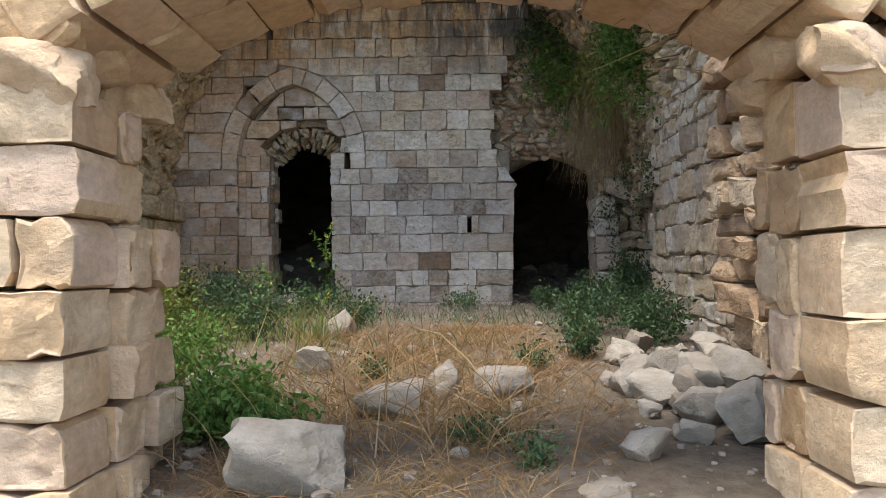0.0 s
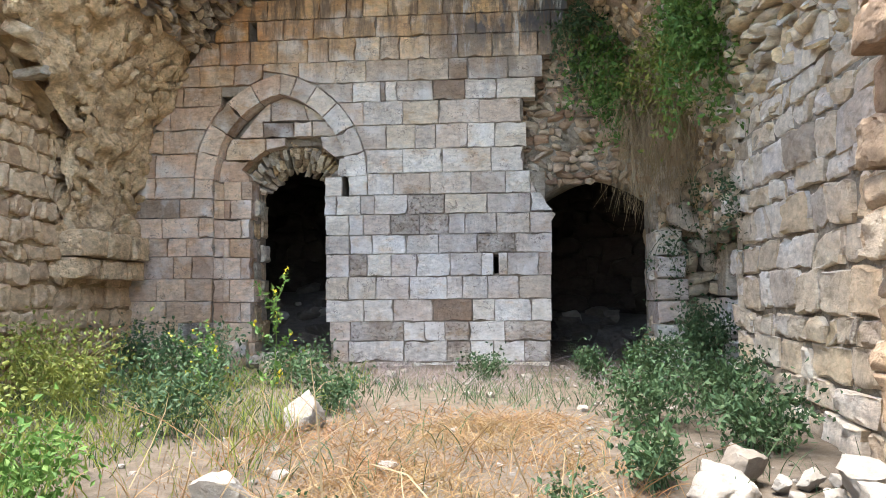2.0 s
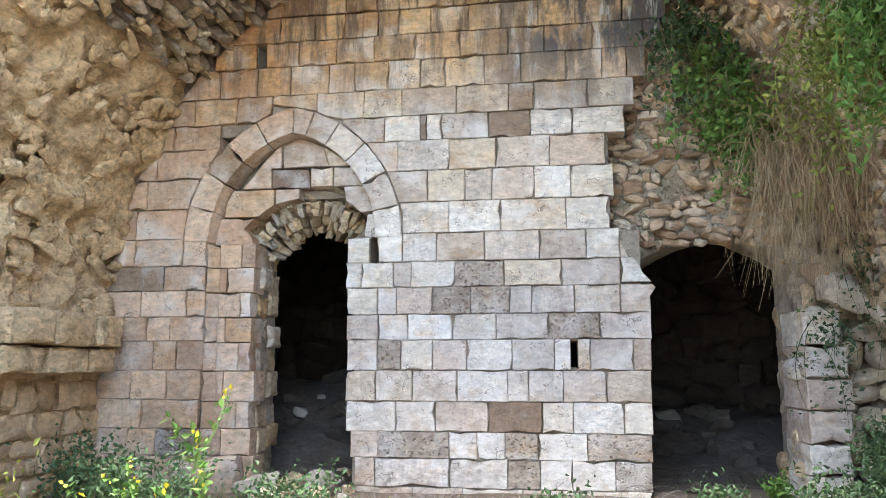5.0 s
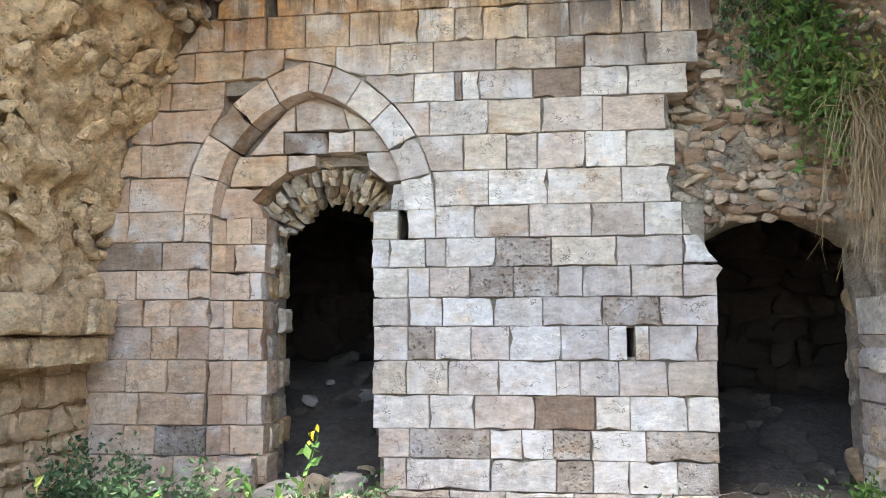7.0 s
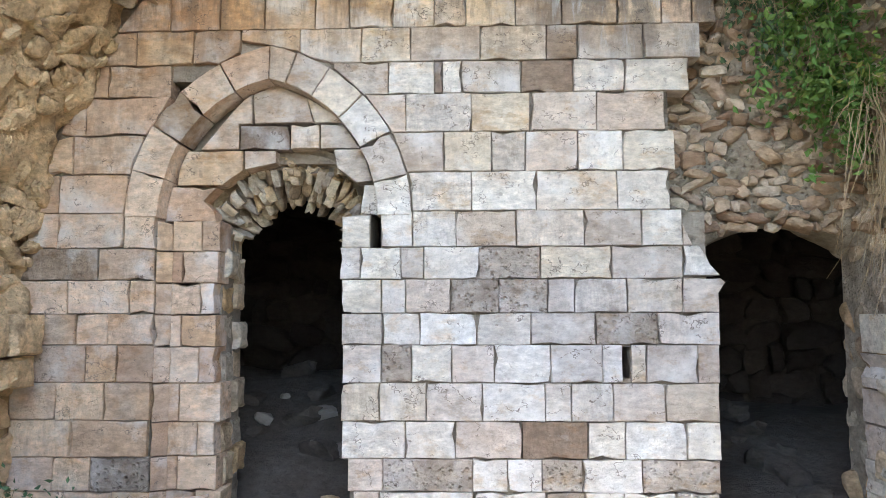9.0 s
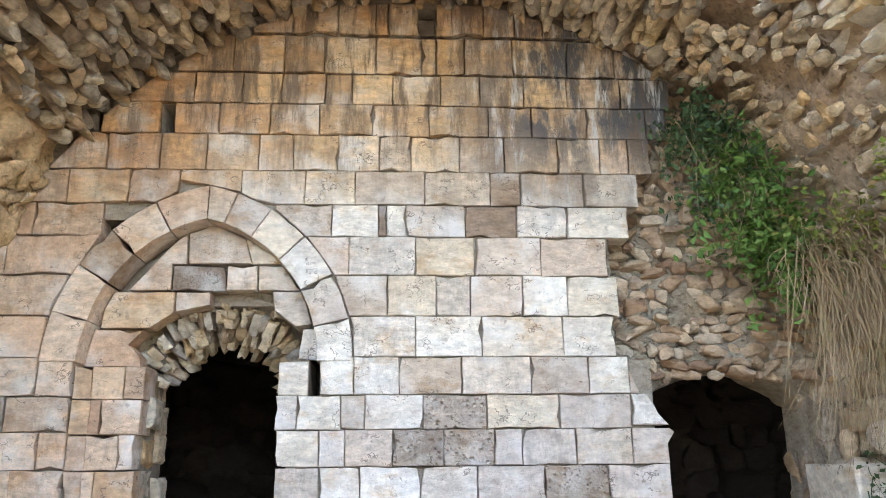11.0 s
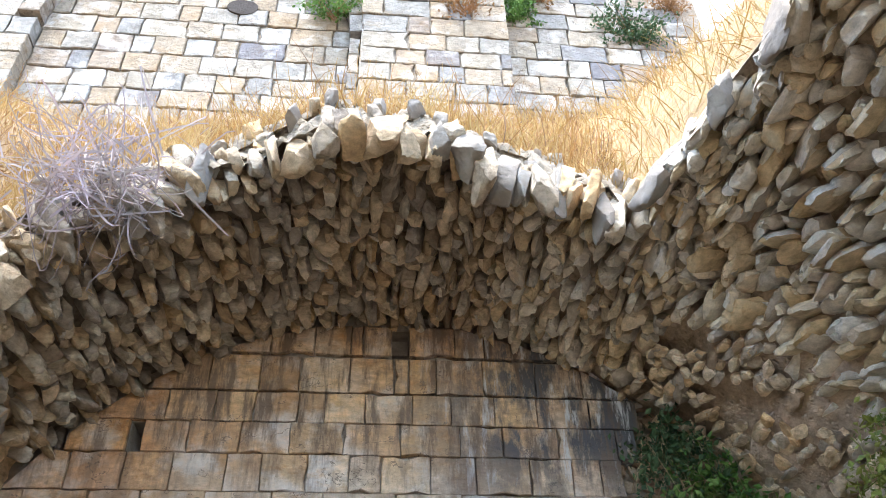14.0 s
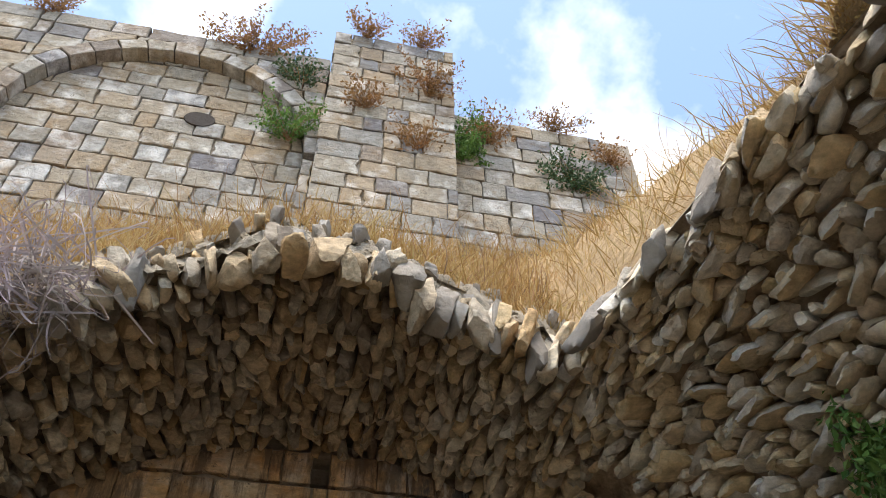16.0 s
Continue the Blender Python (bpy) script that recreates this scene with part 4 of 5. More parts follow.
# segmental arch of rough voussoirs
AR, AZ = 3.4, -0.3
half = math.asin(1.9 / AR)
cut = [-1.0, -0.84, -0.7, -0.54, -0.38, -0.24, -0.07, 0.1, 0.25, 0.4, 0.56, 0.7, 0.86, 1.0]
for depth0, depth1 in ((FY0 - 0.02, FY0 + 0.55), (FY0 + 0.56, FY1)):
    for a0, a1 in zip(cut, cut[1:]):
        b0, b1 = half * (a0 + fr.uniform(-0.012, 0.012)), half * (a1 + fr.uniform(-0.012, 0.012))
        r0 = AR + fr.uniform(-0.04, 0.05)
        r1 = r0 + 0.5
        poly = [(r0 * math.sin(b0), AZ + r0 * math.cos(b0)), (r0 * math.sin(b1), AZ + r0 * math.cos(b1)), (r1 * math.sin(b1), AZ + r1 * math.cos(b1)), (r1 * math.sin(b0), AZ + r1 * math.cos(b0))]
        block("arch_stone", poly, lambda u, v, o, d=depth0: (u, d - o, v), 0.0, depth1 - depth0, M_PIER, wall_front, fr, 0.0005, 0.007, 0.006, 0.008)
for side in (-1, 1):
    for k in range(5):
        rock_object("arch_springer", k, True, M_PIER, basis((side * (1.85 + 0.14 * (k % 2)), FY0 + 0.05 + 0.25 * k, 2.42 + 0.1 * (k % 3)), (1, 0, 0), (0, 1, 0), (0, 0, 1), 0.36, 0.34, 0.3), wall_front)
    rubble_face("front_top", wall_front, lambda u, v: ((u, FY0 + 0.1, v), (1, 0, 0), (0, 0, 1), (0, -1, 0)), 0, 0, (1.9, 5) if side > 0 else (-5, -1.9), (2.35, 3.6), M_PIER, 60 + side, 0.4, 0.28, 0.12)
slab("wall_front_core_3", -1.9, 1.9, FY0 + 0.15, FY1 - 0.15, 3.3, 3.62, M_CORE, "core above the entrance arch", "wall")

# broken brown masonry between the entrance and the side wall
rough_courses(wall_right, lambda u, v, o: (2.4 + 0.12 * math.sin(u * 3 + v) + 0.25 * max(0, 5.6 - u) - o, u, v), (4.7, 6.8), (0.2, 4.4), 0.25, 0.3, M_BROKEN, 71, 0.1, 0.015)

# ---- terrace and the upper wall ----
UP_Y = 13.4


def terrace(s, t):
    """A bank of earth from the vault's broken edge up to the foot of the upper wall."""
    a = 1.0 + 1.85 * s
    x, z, nx, nz = vault_point(a, 0.42 + 0.08 * noise.noise(Vector((a * 7, 2, 0))))
    y = lip_y(a) + 0.1
    foot = 9.75 + 0.35 * max(-1, min(1, x / 1.5))
    x1 = x - 3.0 * max(0, s - 0.6) + 1.6 * max(0, 0.3 - s)
    bump = 0.07 * noise.noise(Vector((x * 2, t * 5, 1)))
    return (x + (x1 - x) * t, y + (13.4 - y) * t, max(z, 5.9) + (foot - max(z, 5.9)) * t + bump)


sheet("terrace", terrace, 120, 24, M_STRAW_SOIL, "grey earth banked on top of the broken vault", "ground")


def haunch_top(s, t):
    y = 13.4 - 5.4 * s
    x, z, nx, nz = vault_point(A_BREAK + 0.06, 0.3)
    x += 0.3 * noise.noise(Vector((y * 1.3, 0, 5)))
    return (x + 2.6 * t, y, z + 0.15 + 0.5 * t + 0.15 * noise.noise(Vector((y * 1.7, t * 4, 5))))


sheet("terrace_side", haunch_top, 40, 12, M_STRAW_SOIL, "earth on the side wall's broken top", "ground")
slab("wall_right_core_high", 2.6, 4.6, 6.4, 13.2, 4.5, 6.3, M_CORE, "core of the vault's haunch", "wall")

slab("wall_upper_core", -13, 3.4, UP_Y + 0.03, UP_Y + 1.0, 6.5, 13.1, M_MORTAR, "core of the upper wall", "wall")
wall_upper = empty("wall_upper", "upper wall of grey and cream limestone with a blind arch and a buttress", "wall", "structure")
ur = random.Random(90)
BX, BZ, BR = -3.6, 11.2, 1.95             # the blind arch


def on_upper(u, v, out):
    return (u, UP_Y - out, v)


def lay(z0, z1, x0, x1, at, proud, wide, keep=None):
    x = x0
    while x < x1 - 0.02:
        w = min(ur.uniform(0.6, 1.5) * wide, x1 - x)
        if x1 - x - w < 0.12:
            w = x1 - x
        poly = [(x, z0), (x + w, z0), (x + w, z1), (x, z1)]
        x += w
        if keep:
            poly = keep(poly)
        if len(poly) >= 3:
            block("stone_block", poly, at, proud + ur.uniform(0, 0.02), 0.18, M_UPPER, wall_upper, ur, 0.004, 0.012, 0.008)


def not_in_arch(poly):
    cx, cz = sum(p[0] for p in poly) / len(poly), sum(p[1] for p in poly) / len(poly)
    d = math.hypot(cx - BX, cz - BZ)
    if cz < BZ and abs(cx - BX) < BR:
        return []
    nx, nz = (cx - BX) / d, (cz - BZ) / d
    if cz < BZ:
        return poly
    return clip(poly, -nx, -nz, -(nx * BX + nz * BZ) - BR - 0.27)


def in_arch(poly):
    for p in list(poly):
        d = math.hypot(p[0] - BX, p[1] - BZ)
        if p[1] > BZ and d > BR and len(poly) >= 3:
            nx, nz = (p[0] - BX) / d, (p[1] - BZ) / d
            poly = clip(poly, nx, nz, nx * BX + nz * BZ + BR)
    return poly


z = 8.2
while z < 13.7:
    h = ur.uniform(0.29, 0.36)
    lay(z, z + h, -10, BX - BR, on_upper, 0.18, 0.6, not_in_arch)
    if z + h > BZ:
        lay(z, z + h, BX - BR, -1.5, on_upper, 0.18, 0.55, not_in_arch)
    lay(z, z + h, BX - BR, BX + BR, on_upper, 0.0, 0.42, in_arch)
    if z + h <= BZ:
        lay(z, z + h, BX + BR, -1.5, on_upper, 0.18, 0.5)
    if z < 12.9:
        lay(z, z + h, 0.42, 3.2 - 0.25 * max(0, z - 11.5), on_upper, 0.02, 0.45)
    z += h
n = 17
for k in range(n):
    a0, a1 = math.pi * k / n, math.pi * (k + 1) / n
    poly = [(BX + r * math.cos(a), BZ + r * math.sin(a)) for r, a in ((BR, a0), (BR + 0.27, a0), (BR + 0.27, a1), (BR, a1))]
    block("arch_stone", poly, on_upper, 0.22, 0.3, M_UPPER, wall_upper, ur, 0.004, 0.012, 0.008)
# buttress
slab("wall_upper_core_left", -13, -1.4, UP_Y + 0.05, UP_Y + 1.0, 13.1, 13.8, M_MORTAR, "core of the upper wall's top", "wall")
slab("buttress_core", -1.46, 0.38, UP_Y - 0.32, UP_Y + 0.5, 8.0, 14.3, M_MORTAR, "core of the buttress", "wall")
z = 8.2
while z < 14.2:
    h = ur.uniform(0.28, 0.38)
    lay(z, z + h, -1.5 + ur.uniform(-0.02, 0.02), 0.42, lambda u, v, o: (u, UP_Y - 0.35 - o, v), 0.0, 0.42)
    block("stone_block", [(UP_Y - 0.33, z), (UP_Y + 0.2, z), (UP_Y + 0.2, z + h), (UP_Y - 0.33, z + h)], lambda u, v, o: (-1.48 - o, u, v), 0.01, 0.15, M_UPPER, wall_upper, ur)
    block("stone_block", [(UP_Y - 0.33, z), (UP_Y + 0.2, z), (UP_Y + 0.2, z + h), (UP_Y - 0.33, z + h)], lambda u, v, o: (0.4 + o, u, v), 0.01, 0.15, M_UPPER, wall_upper, ur)
    z += h
# round vent in the blind arch: a near-black disc for the opening's shade
hole = []
for k in range(16):
    a = 2 * math.pi * k / 16
    hole.append((-3.13 + 0.21 * math.cos(a), 11.82 + 0.16 * math.sin(a)))
M_DARK = stone("vent_shade_stone", [(0, (0.05, 0.045, 0.04)), (1, (0.06, 0.05, 0.045))], 0.3, (0.02, 0.02, 0.02), 0.3, 0.5)
vent = block("vent_hole", hole, on_upper, 0.03, 0.1, M_DARK, wall_upper, ur, 0.0, 0.004, 0.002)


# ---- plants ----
def leaf_mat(name, stops, rough=0.6, through=0.25):
    m, nt, b = nodes_of(name)
    r = ramp(nt, stops)
    nt.links.new(piece_random(nt), r.inputs[0])
    big = tex(nt, 3.0, 3)
    nt.links.new(mixc(nt, span(nt, big.outputs[0], 0.3, 0.7), r.outputs[0], mixc(nt, 1.0, r.outputs[0], (0.7, 0.75, 0.6), "MULTIPLY")), b.inputs["Base Color"])
    b.inputs["Roughness"].default_value = rough
    tr = nt.nodes.new("ShaderNodeBsdfTranslucent")
    mx = nt.nodes.new("ShaderNodeMixShader")
    mx.inputs[0].default_value = through
    nt.links.new(b.inputs["Base Color"].links[0].from_socket, tr.inputs["Color"])
    nt.links.new(b.outputs[0], mx.inputs[1])
    nt.links.new(tr.outputs[0], mx.inputs[2])
    nt.links.new(mx.outputs[0], nt.nodes["Material Output"].inputs["Surface"])
    b.inputs["Specular IOR Level"].default_value = 0.3
    return m


M_LEAF = leaf_mat("green_leaf", [(0, (0.075, 0.17, 0.04)), (0.5, (0.125, 0.24, 0.055)), (1, (0.2, 0.3, 0.09))])
M_LEAF2 = leaf_mat("dark_green_leaf", [(0, (0.04, 0.085, 0.04)), (0.5, (0.065, 0.12, 0.055)), (1, (0.1, 0.155, 0.075))], 0.6, 0.15)
M_OLIVE = leaf_mat("yellow_green_leaf", [(0, (0.2, 0.24, 0.05)), (0.5, (0.3, 0.31, 0.08)), (1, (0.14, 0.19, 0.05))])
M_STRAW = leaf_mat("dry_straw", [(0, (0.3, 0.17, 0.085)), (0.5, (0.38, 0.24, 0.125)), (1, (0.47, 0.35, 0.225))], 0.8)
M_GOLD = leaf_mat("golden_dry_grass", [(0, (0.36, 0.2, 0.07)), (0.5, (0.46, 0.29, 0.115)), (1, (0.54, 0.4, 0.21))], 0.8)
M_RUST = leaf_mat("rusty_dry_stalk", [(0, (0.3, 0.17, 0.08)), (0.6, (0.38, 0.2, 0.1)), (1, (0.22, 0.14, 0.1))], 0.8)
M_BROWN = leaf_mat("brown_dry_root", [(0, (0.38, 0.27, 0.17)), (0.6, (0.5, 0.38, 0.25)), (1, (0.3, 0.22, 0.15))], 0.85)
M_TWIG = leaf_mat("grey_violet_twig", [(0, (0.3, 0.24, 0.26)), (1, (0.46, 0.38, 0.4))], 0.85)
M_FLOWER = leaf_mat("yellow_petal", [(0, (0.75, 0.6, 0.05)), (1, (0.8, 0.68, 0.1))])
g = np.random.default_rng(4)


def leaves(name, centre, size, direction, material, parent=None, spread=0.9, narrow=0.55):
    """Small pointed leaves, one at each row of centre, leaning about a direction."""
    n = len(centre)
    d = np.array(direction, float) + g.normal(0, spread, (n, 3))
    d /= np.linalg.norm(d, axis=1, keepdims=True)
    s = np.cross(d, g.normal(0, 1, (n, 3)))
    s /= np.linalg.norm(s, axis=1, keepdims=True)
    up = np.cross(d, s)
    sz = (size * g.uniform(0.55, 1.4, n))[:, None]
    a = centre
    b = centre + d * sz * 0.5 + s * sz * narrow * 0.5 + up * sz * 0.12
    c = centre + d * sz
    e = centre + d * sz * 0.5 - s * sz * narrow * 0.5 + up * sz * 0.12
    vs = np.stack([a, b, c, e], 1).reshape(-1, 3)
    me = bpy.data.meshes.new(name)
    me.from_pydata(vs.tolist(), [], [f for k in range(n) for f in ((4 * k, 4 * k + 1, 4 * k + 2), (4 * k, 4 * k + 2, 4 * k + 3))])
    me.materials.append(material)
    ob = new(name, me)
    ob.parent = parent
    ob["kind"] = "stuff"
    return ob


def blades(name, root, tip, bend, width, material, parent=None, seg=4):
    """Tapered blades or stalks from root to tip; bend: the middle's offset."""
    n = len(root)
    ts = np.linspace(0, 1, seg + 1)
    side = np.cross(tip - root, g.normal(0, 1, (n, 3)))
    side /= np.linalg.norm(side, axis=1, keepdims=True) + 1e-9
    pts = []
    for t in ts:
        p = root * (1 - t) + tip * t + bend * (4 * t * (1 - t))
        w = (width * (1 - 0.75 * t))[:, None] * side * 0.5
        pts += [p - w, p + w]
    vs = np.stack(pts, 1).reshape(-1, 3)
    m = 2 * (seg + 1)
    fs = [(k * m + 2 * j, k * m + 2 * j + 1, k * m + 2 * j + 3, k * m + 2 * j + 2) for k in range(n) for j in range(seg)]
    me = bpy.data.meshes.new(name)
    me.from_pydata(vs.tolist(), [], fs)
    me.materials.append(material)
    ob = new(name, me)
    ob.parent = parent
    ob["kind"] = "stuff"
    return ob


def on_ground(xy):
    return np.column_stack([xy, [ground_z(x, y) for x, y in xy]])


def scatter(n, x0, x1, y0, y1, density=None):
    out = []
    while len(out) < n:
        p = (g.uniform(x0, x1), g.uniform(y0, y1))
        if density is None or g.uniform() < density(*p):
            out.append(p)
    return np.array(out)


def turf(name, xy, height, lean, width, material, label, category, base=None, droop=0.25):
    root = on_ground(xy) if base is None else base
    n = len(root)
    h = height * g.uniform(0.4, 1.5, n)
    off = g.normal(0, lean, (n, 3)) * h[:, None]
    off[:, 2] = h * g.uniform(0.5, 1.0, n)
    tip = root + off
    bend = g.normal(0, droop, (n, 3)) * h[:, None] * 0.4
    bend[:, 2] = np.abs(bend[:, 2]) + 0.1 * h
    root[:, 2] -= 0.02
    return tagged(blades(name, root, tip, bend, width * g.uniform(0.6, 1.4, n), material), label, category, "", "stuff")


def patch(x, y, s, t):
    return 0.5 + 0.9 * noise.noise(Vector((x * s, y * s, t)))


turf("dry_grass", scatter(8000, -2.2, 1.6, 3.9, 9.2, lambda x, y: max(0, 1 - abs(x + 0.1) / 1.7) * max(0, patch(x, y, 1.2, 3) - 0.12) * (0.15 if x > 0.6 and y < 5.6 else 1)), 0.09, 1.3, 0.006, M_STRAW, "matted dry yellow straw on the trodden ground", "straw")
turf("dry_grass_tall", scatter(240, -2.0, 0.9, 4.4, 8.0, lambda x, y: patch(x, y, 1.3, 9)), 0.5, 0.5, 0.008, M_STRAW, "tall dry grass stalks bent over the path", "dry grass")
turf("thick_straw", scatter(330, -1.2, 0.5, 4.6, 6.2), 0.34, 1.1, 0.009, M_STRAW, "thick pale dead stalks fallen across the path", "dry stalks", None, 0.5)
turf("reddish_straw", scatter(3600, -1.6, 1.2, 4.0, 9.5, lambda x, y: max(0, patch(x, y, 1.1, 33) - 0.2)), 0.1, 1.3, 0.006, M_RUST, "matted reddish dead grass on the path", "dead grass")
turf("green_grass", scatter(3000, -4.6, 2.5, 7.0, 12.7, lambda x, y: max(0, patch(x, y, 0.9, 14) - 0.1) * (0.12 if y > 11.3 else 1.0 if y > 9.5 or x < -1 else 0.25)), 0.2, 0.5, 0.007, M_LEAF2, "low green grass before the back wall", "grass")
turf("olive_grass", scatter(3000, -4.8, -1.2, 5.0, 11.5, lambda x, y: patch(x, y, 0.9, 24)), 0.28, 0.5, 0.009, M_OLIVE, "yellow-green weeds along the side wall", "weeds")
turf("grey_dry_weeds", scatter(1500, -2.0, 1.6, 10.6, 12.9, lambda x, y: max(0, patch(x, y, 1.4, 41) - 0.15)), 0.16, 0.7, 0.006, M_TWIG, "low grey-brown dry weeds at the foot of the back wall", "dry weeds")


def shrub(x, y, width, height, n, material, label, size=0.05, stems=14, category="shrub"):
    """A low leafy plant: thin stems with many small leaves, ragged in outline."""
    ob = empty("shrub", label, category)
    z = ground_z(x, y)
    root = np.tile([x, y, z - 0.03], (stems, 1)) + g.normal(0, width * 0.12, (stems, 3)) * [1, 1, 0]
    ang = g.uniform(0, 2 * math.pi, stems)
    rad = width * 0.5 * np.sqrt(g.uniform(0.05, 1, stems))
    tip = np.column_stack([x + rad * np.cos(ang), y + rad * np.sin(ang), z + height * g.uniform(0.45, 1.1, stems)])
    bend = np.column_stack([g.normal(0, 0.04, (stems, 2)), 0.12 * height * np.ones(stems)])
    blades("stem", root, tip, bend, 0.012 * np.ones(stems), material, ob)
    k = g.integers(0, stems, n)
    t = g.uniform(0.25, 1.0, n)[:, None]
    c = root[k] * (1 - t) + tip[k] * t + bend[k] * (4 * t * (1 - t)) + g.normal(0, 0.075 * width + 0.012, (n, 3))
    c[:, 2] = np.maximum(c[:, 2], z + 0.01)
    leaves("leaf_mass", c, size, (0, -0.2, 0.5), material, ob)
    return ob


shrub(-1.6, 5.35, 1.0, 0.34, 2600, M_LEAF, "dense low green nettle-like plant beside the entrance pier", 0.06, 40)
shrub(-1.15, 5.0, 0.6, 0.25, 900, M_LEAF, "dense low green plant by a fallen stone", 0.055, 24)
for x, y, w, h, n, m in ((-2.3, 6.6, 1.1, 0.5, 1400, M_LEAF), (-3.2, 7.4, 1.2, 0.65, 1500, M_OLIVE), (-2.2, 8.6, 1.0, 0.6, 1200, M_LEAF2), (-3.5, 9.3, 1.3, 0.75, 1500, M_OLIVE),
                         (-2.9, 10.8, 1.0, 0.65, 1300, M_LEAF2), (-3.9, 11.6, 0.9, 0.6, 1100, M_LEAF2), (-2.0, 11.3, 0.9, 0.45, 900, M_LEAF2), (-4.4, 10.2, 0.8, 0.8, 900, M_OLIVE), (-1.2, 9.6, 0.8, 0.4, 700, M_LEAF2)):
    shrub(x, y, w, h, n, m, "leafy wild plant in the overgrown side of the court", 0.05, 26)
for x, y, w, h, n in ((1.5, 9.0, 1.0, 0.55, 1300), (2.1, 8.2, 1.0, 0.6, 1400), (1.2, 7.3, 0.5, 0.45, 700), (2.2, 9.8, 0.9, 0.6, 1200), (1.9, 11.0, 0.9, 0.6, 1100), (2.6, 11.8, 0.9, 1.0, 1300), (2.75, 12.2, 0.5, 0.9, 600), (1.3, 11.7, 0.6, 0.4, 600), (0.1, 11.6, 0.7, 0.3, 500)):
    shrub(x, y, w * 0.9, h * 0.85, n, M_LEAF2, "dark green weeds along the rubble and the side wall", 0.05, 26)


def hanging(x, y, z, w, drop, n, material, label, size=0.055, stalks=40, dry=None, out=0.18):
    """A plant rooted in the masonry, trailing down."""
    ob = empty("hanging_plant", label, "climber")
    root = np.column_stack([g.uniform(x - w / 2, x + w / 2, stalks), y + g.uniform(0.0, 0.15, stalks), z + g.normal(0, 0.12, stalks)])
    tip = root + np.column_stack([g.normal(0, w * 0.34, stalks), -g.uniform(0.05, out * 2.2, stalks), -drop * g.uniform(0.2, 1.0, stalks)])
    bend = np.column_stack([g.normal(0, 0.12, stalks), -out * g.uniform(0.3, 1.2, stalks), 0.16 * drop * g.uniform(0, 1, stalks)])
    blades("trailing_stem", root, tip, bend, 0.01 * np.ones(stalks), dry or material, ob, 6)
    if n:
        k = g.integers(0, stalks, n)
        knots = g.uniform(0.0, 1.0, (stalks, 4))
        t = knots[k, g.integers(0, 4, n)][:, None]
        c = root[k] * (1 - t) + tip[k] * t + bend[k] * (4 * t * (1 - t)) + g.normal(0, 0.055, (n, 3))
        leaves("leaf_mass", c, size, (0, -0.6, -0.1), material, ob, 0.8)
    return ob


hanging(1.4, 12.95, 5.45, 0.45, 1.2, 1500, M_LEAF2, "trailing green plant rooted in the broken wall", 0.065, 60, M_BROWN)
hanging(1.6, 12.8, 4.95, 0.55, 1.0, 1500, M_LEAF, "trailing green plant with small leaves on the broken wall", 0.07, 60, M_BROWN)
hanging(1.75, 12.75, 4.35, 0.45, 0.7, 1300, M_LEAF, "dense green plant low on the broken wall", 0.075, 50)
hanging(2.15, 12.45, 4.15, 0.6, 1.5, 60, M_STRAW, "curtain of dry brown roots hanging over the low opening", 0.05, 620, M_BROWN, 0.22)
hanging(2.45, 12.2, 4.1, 0.5, 1.1, 60, M_STRAW, "second curtain of dry brown roots beside the corner", 0.05, 300, M_BROWN, 0.2)
hanging(2.1, 12.4, 4.4, 0.5, 0.5, 260, M_OLIVE, "tuft of fading yellow-green leaves above the dry roots", 0.06, 40, M_STRAW)
hanging(2.15, 10.1, 5.1, 0.5, 1.1, 2400, M_LEAF, "bright green climber hanging from the vault's haunch", 0.065, 80)
hanging(2.35, 10.6, 4.6, 0.6, 1.3, 2400, M_LEAF, "bright green climber at the corner of the side wall", 0.065, 70)
hanging(2.1, 11.2, 4.5, 0.5, 1.0, 1300, M_OLIVE, "yellow-green climber hanging over the dry roots", 0.06, 50)
hanging(2.6, 10.7, 2.9, 0.3, 0.8, 260, M_LEAF2, "small ivy on the corner of the side wall", 0.05, 20)

# dry grass and bushes on the terrace and wall tops
base = np.array([terrace(g.uniform(0, 1), g.uniform(0.03, 1) ** 1.3) for _ in range(17000)])
turf("terrace_dry_grass", None, 0.3, 0.45, 0.009, M_GOLD, "golden dry grass on top of the vault", "dry grass", base)
base = np.array([terrace(sv, tv) for sv, tv in g.uniform(0, 1, (9000, 2)) if noise.noise(Vector((sv * 9, tv * 3, 2))) > 0.15][:1500])
turf("terrace_rusty_weeds", None, 0.45, 0.4, 0.009, M_RUST, "rust-brown dry weeds in clumps on the vault's top", "dry weeds", base)
ys = g.uniform(8.1, 13.0, 15000)
tt = g.uniform(0, 1.0, 15000) ** 1.3
base = np.array([haunch_top((13.4 - y) / 5.4, t) for y, t in zip(ys, tt)])
turf("haunch_dry_grass", None, 0.32, 0.5, 0.009, M_GOLD, "golden dry grass on the side wall's broken top", "dry grass", base)
ys = g.uniform(8.1, 12.6, 1100)
base = np.array([haunch_top((13.4 - y) / 5.4, t) for y, t in zip(ys, g.uniform(0, 0.15, 1100))])
turf("haunch_rusty_grass", None, 0.34, 0.4, 0.006, M_RUST, "rust-brown dry weeds on the side wall's broken top", "dry weeds", base)


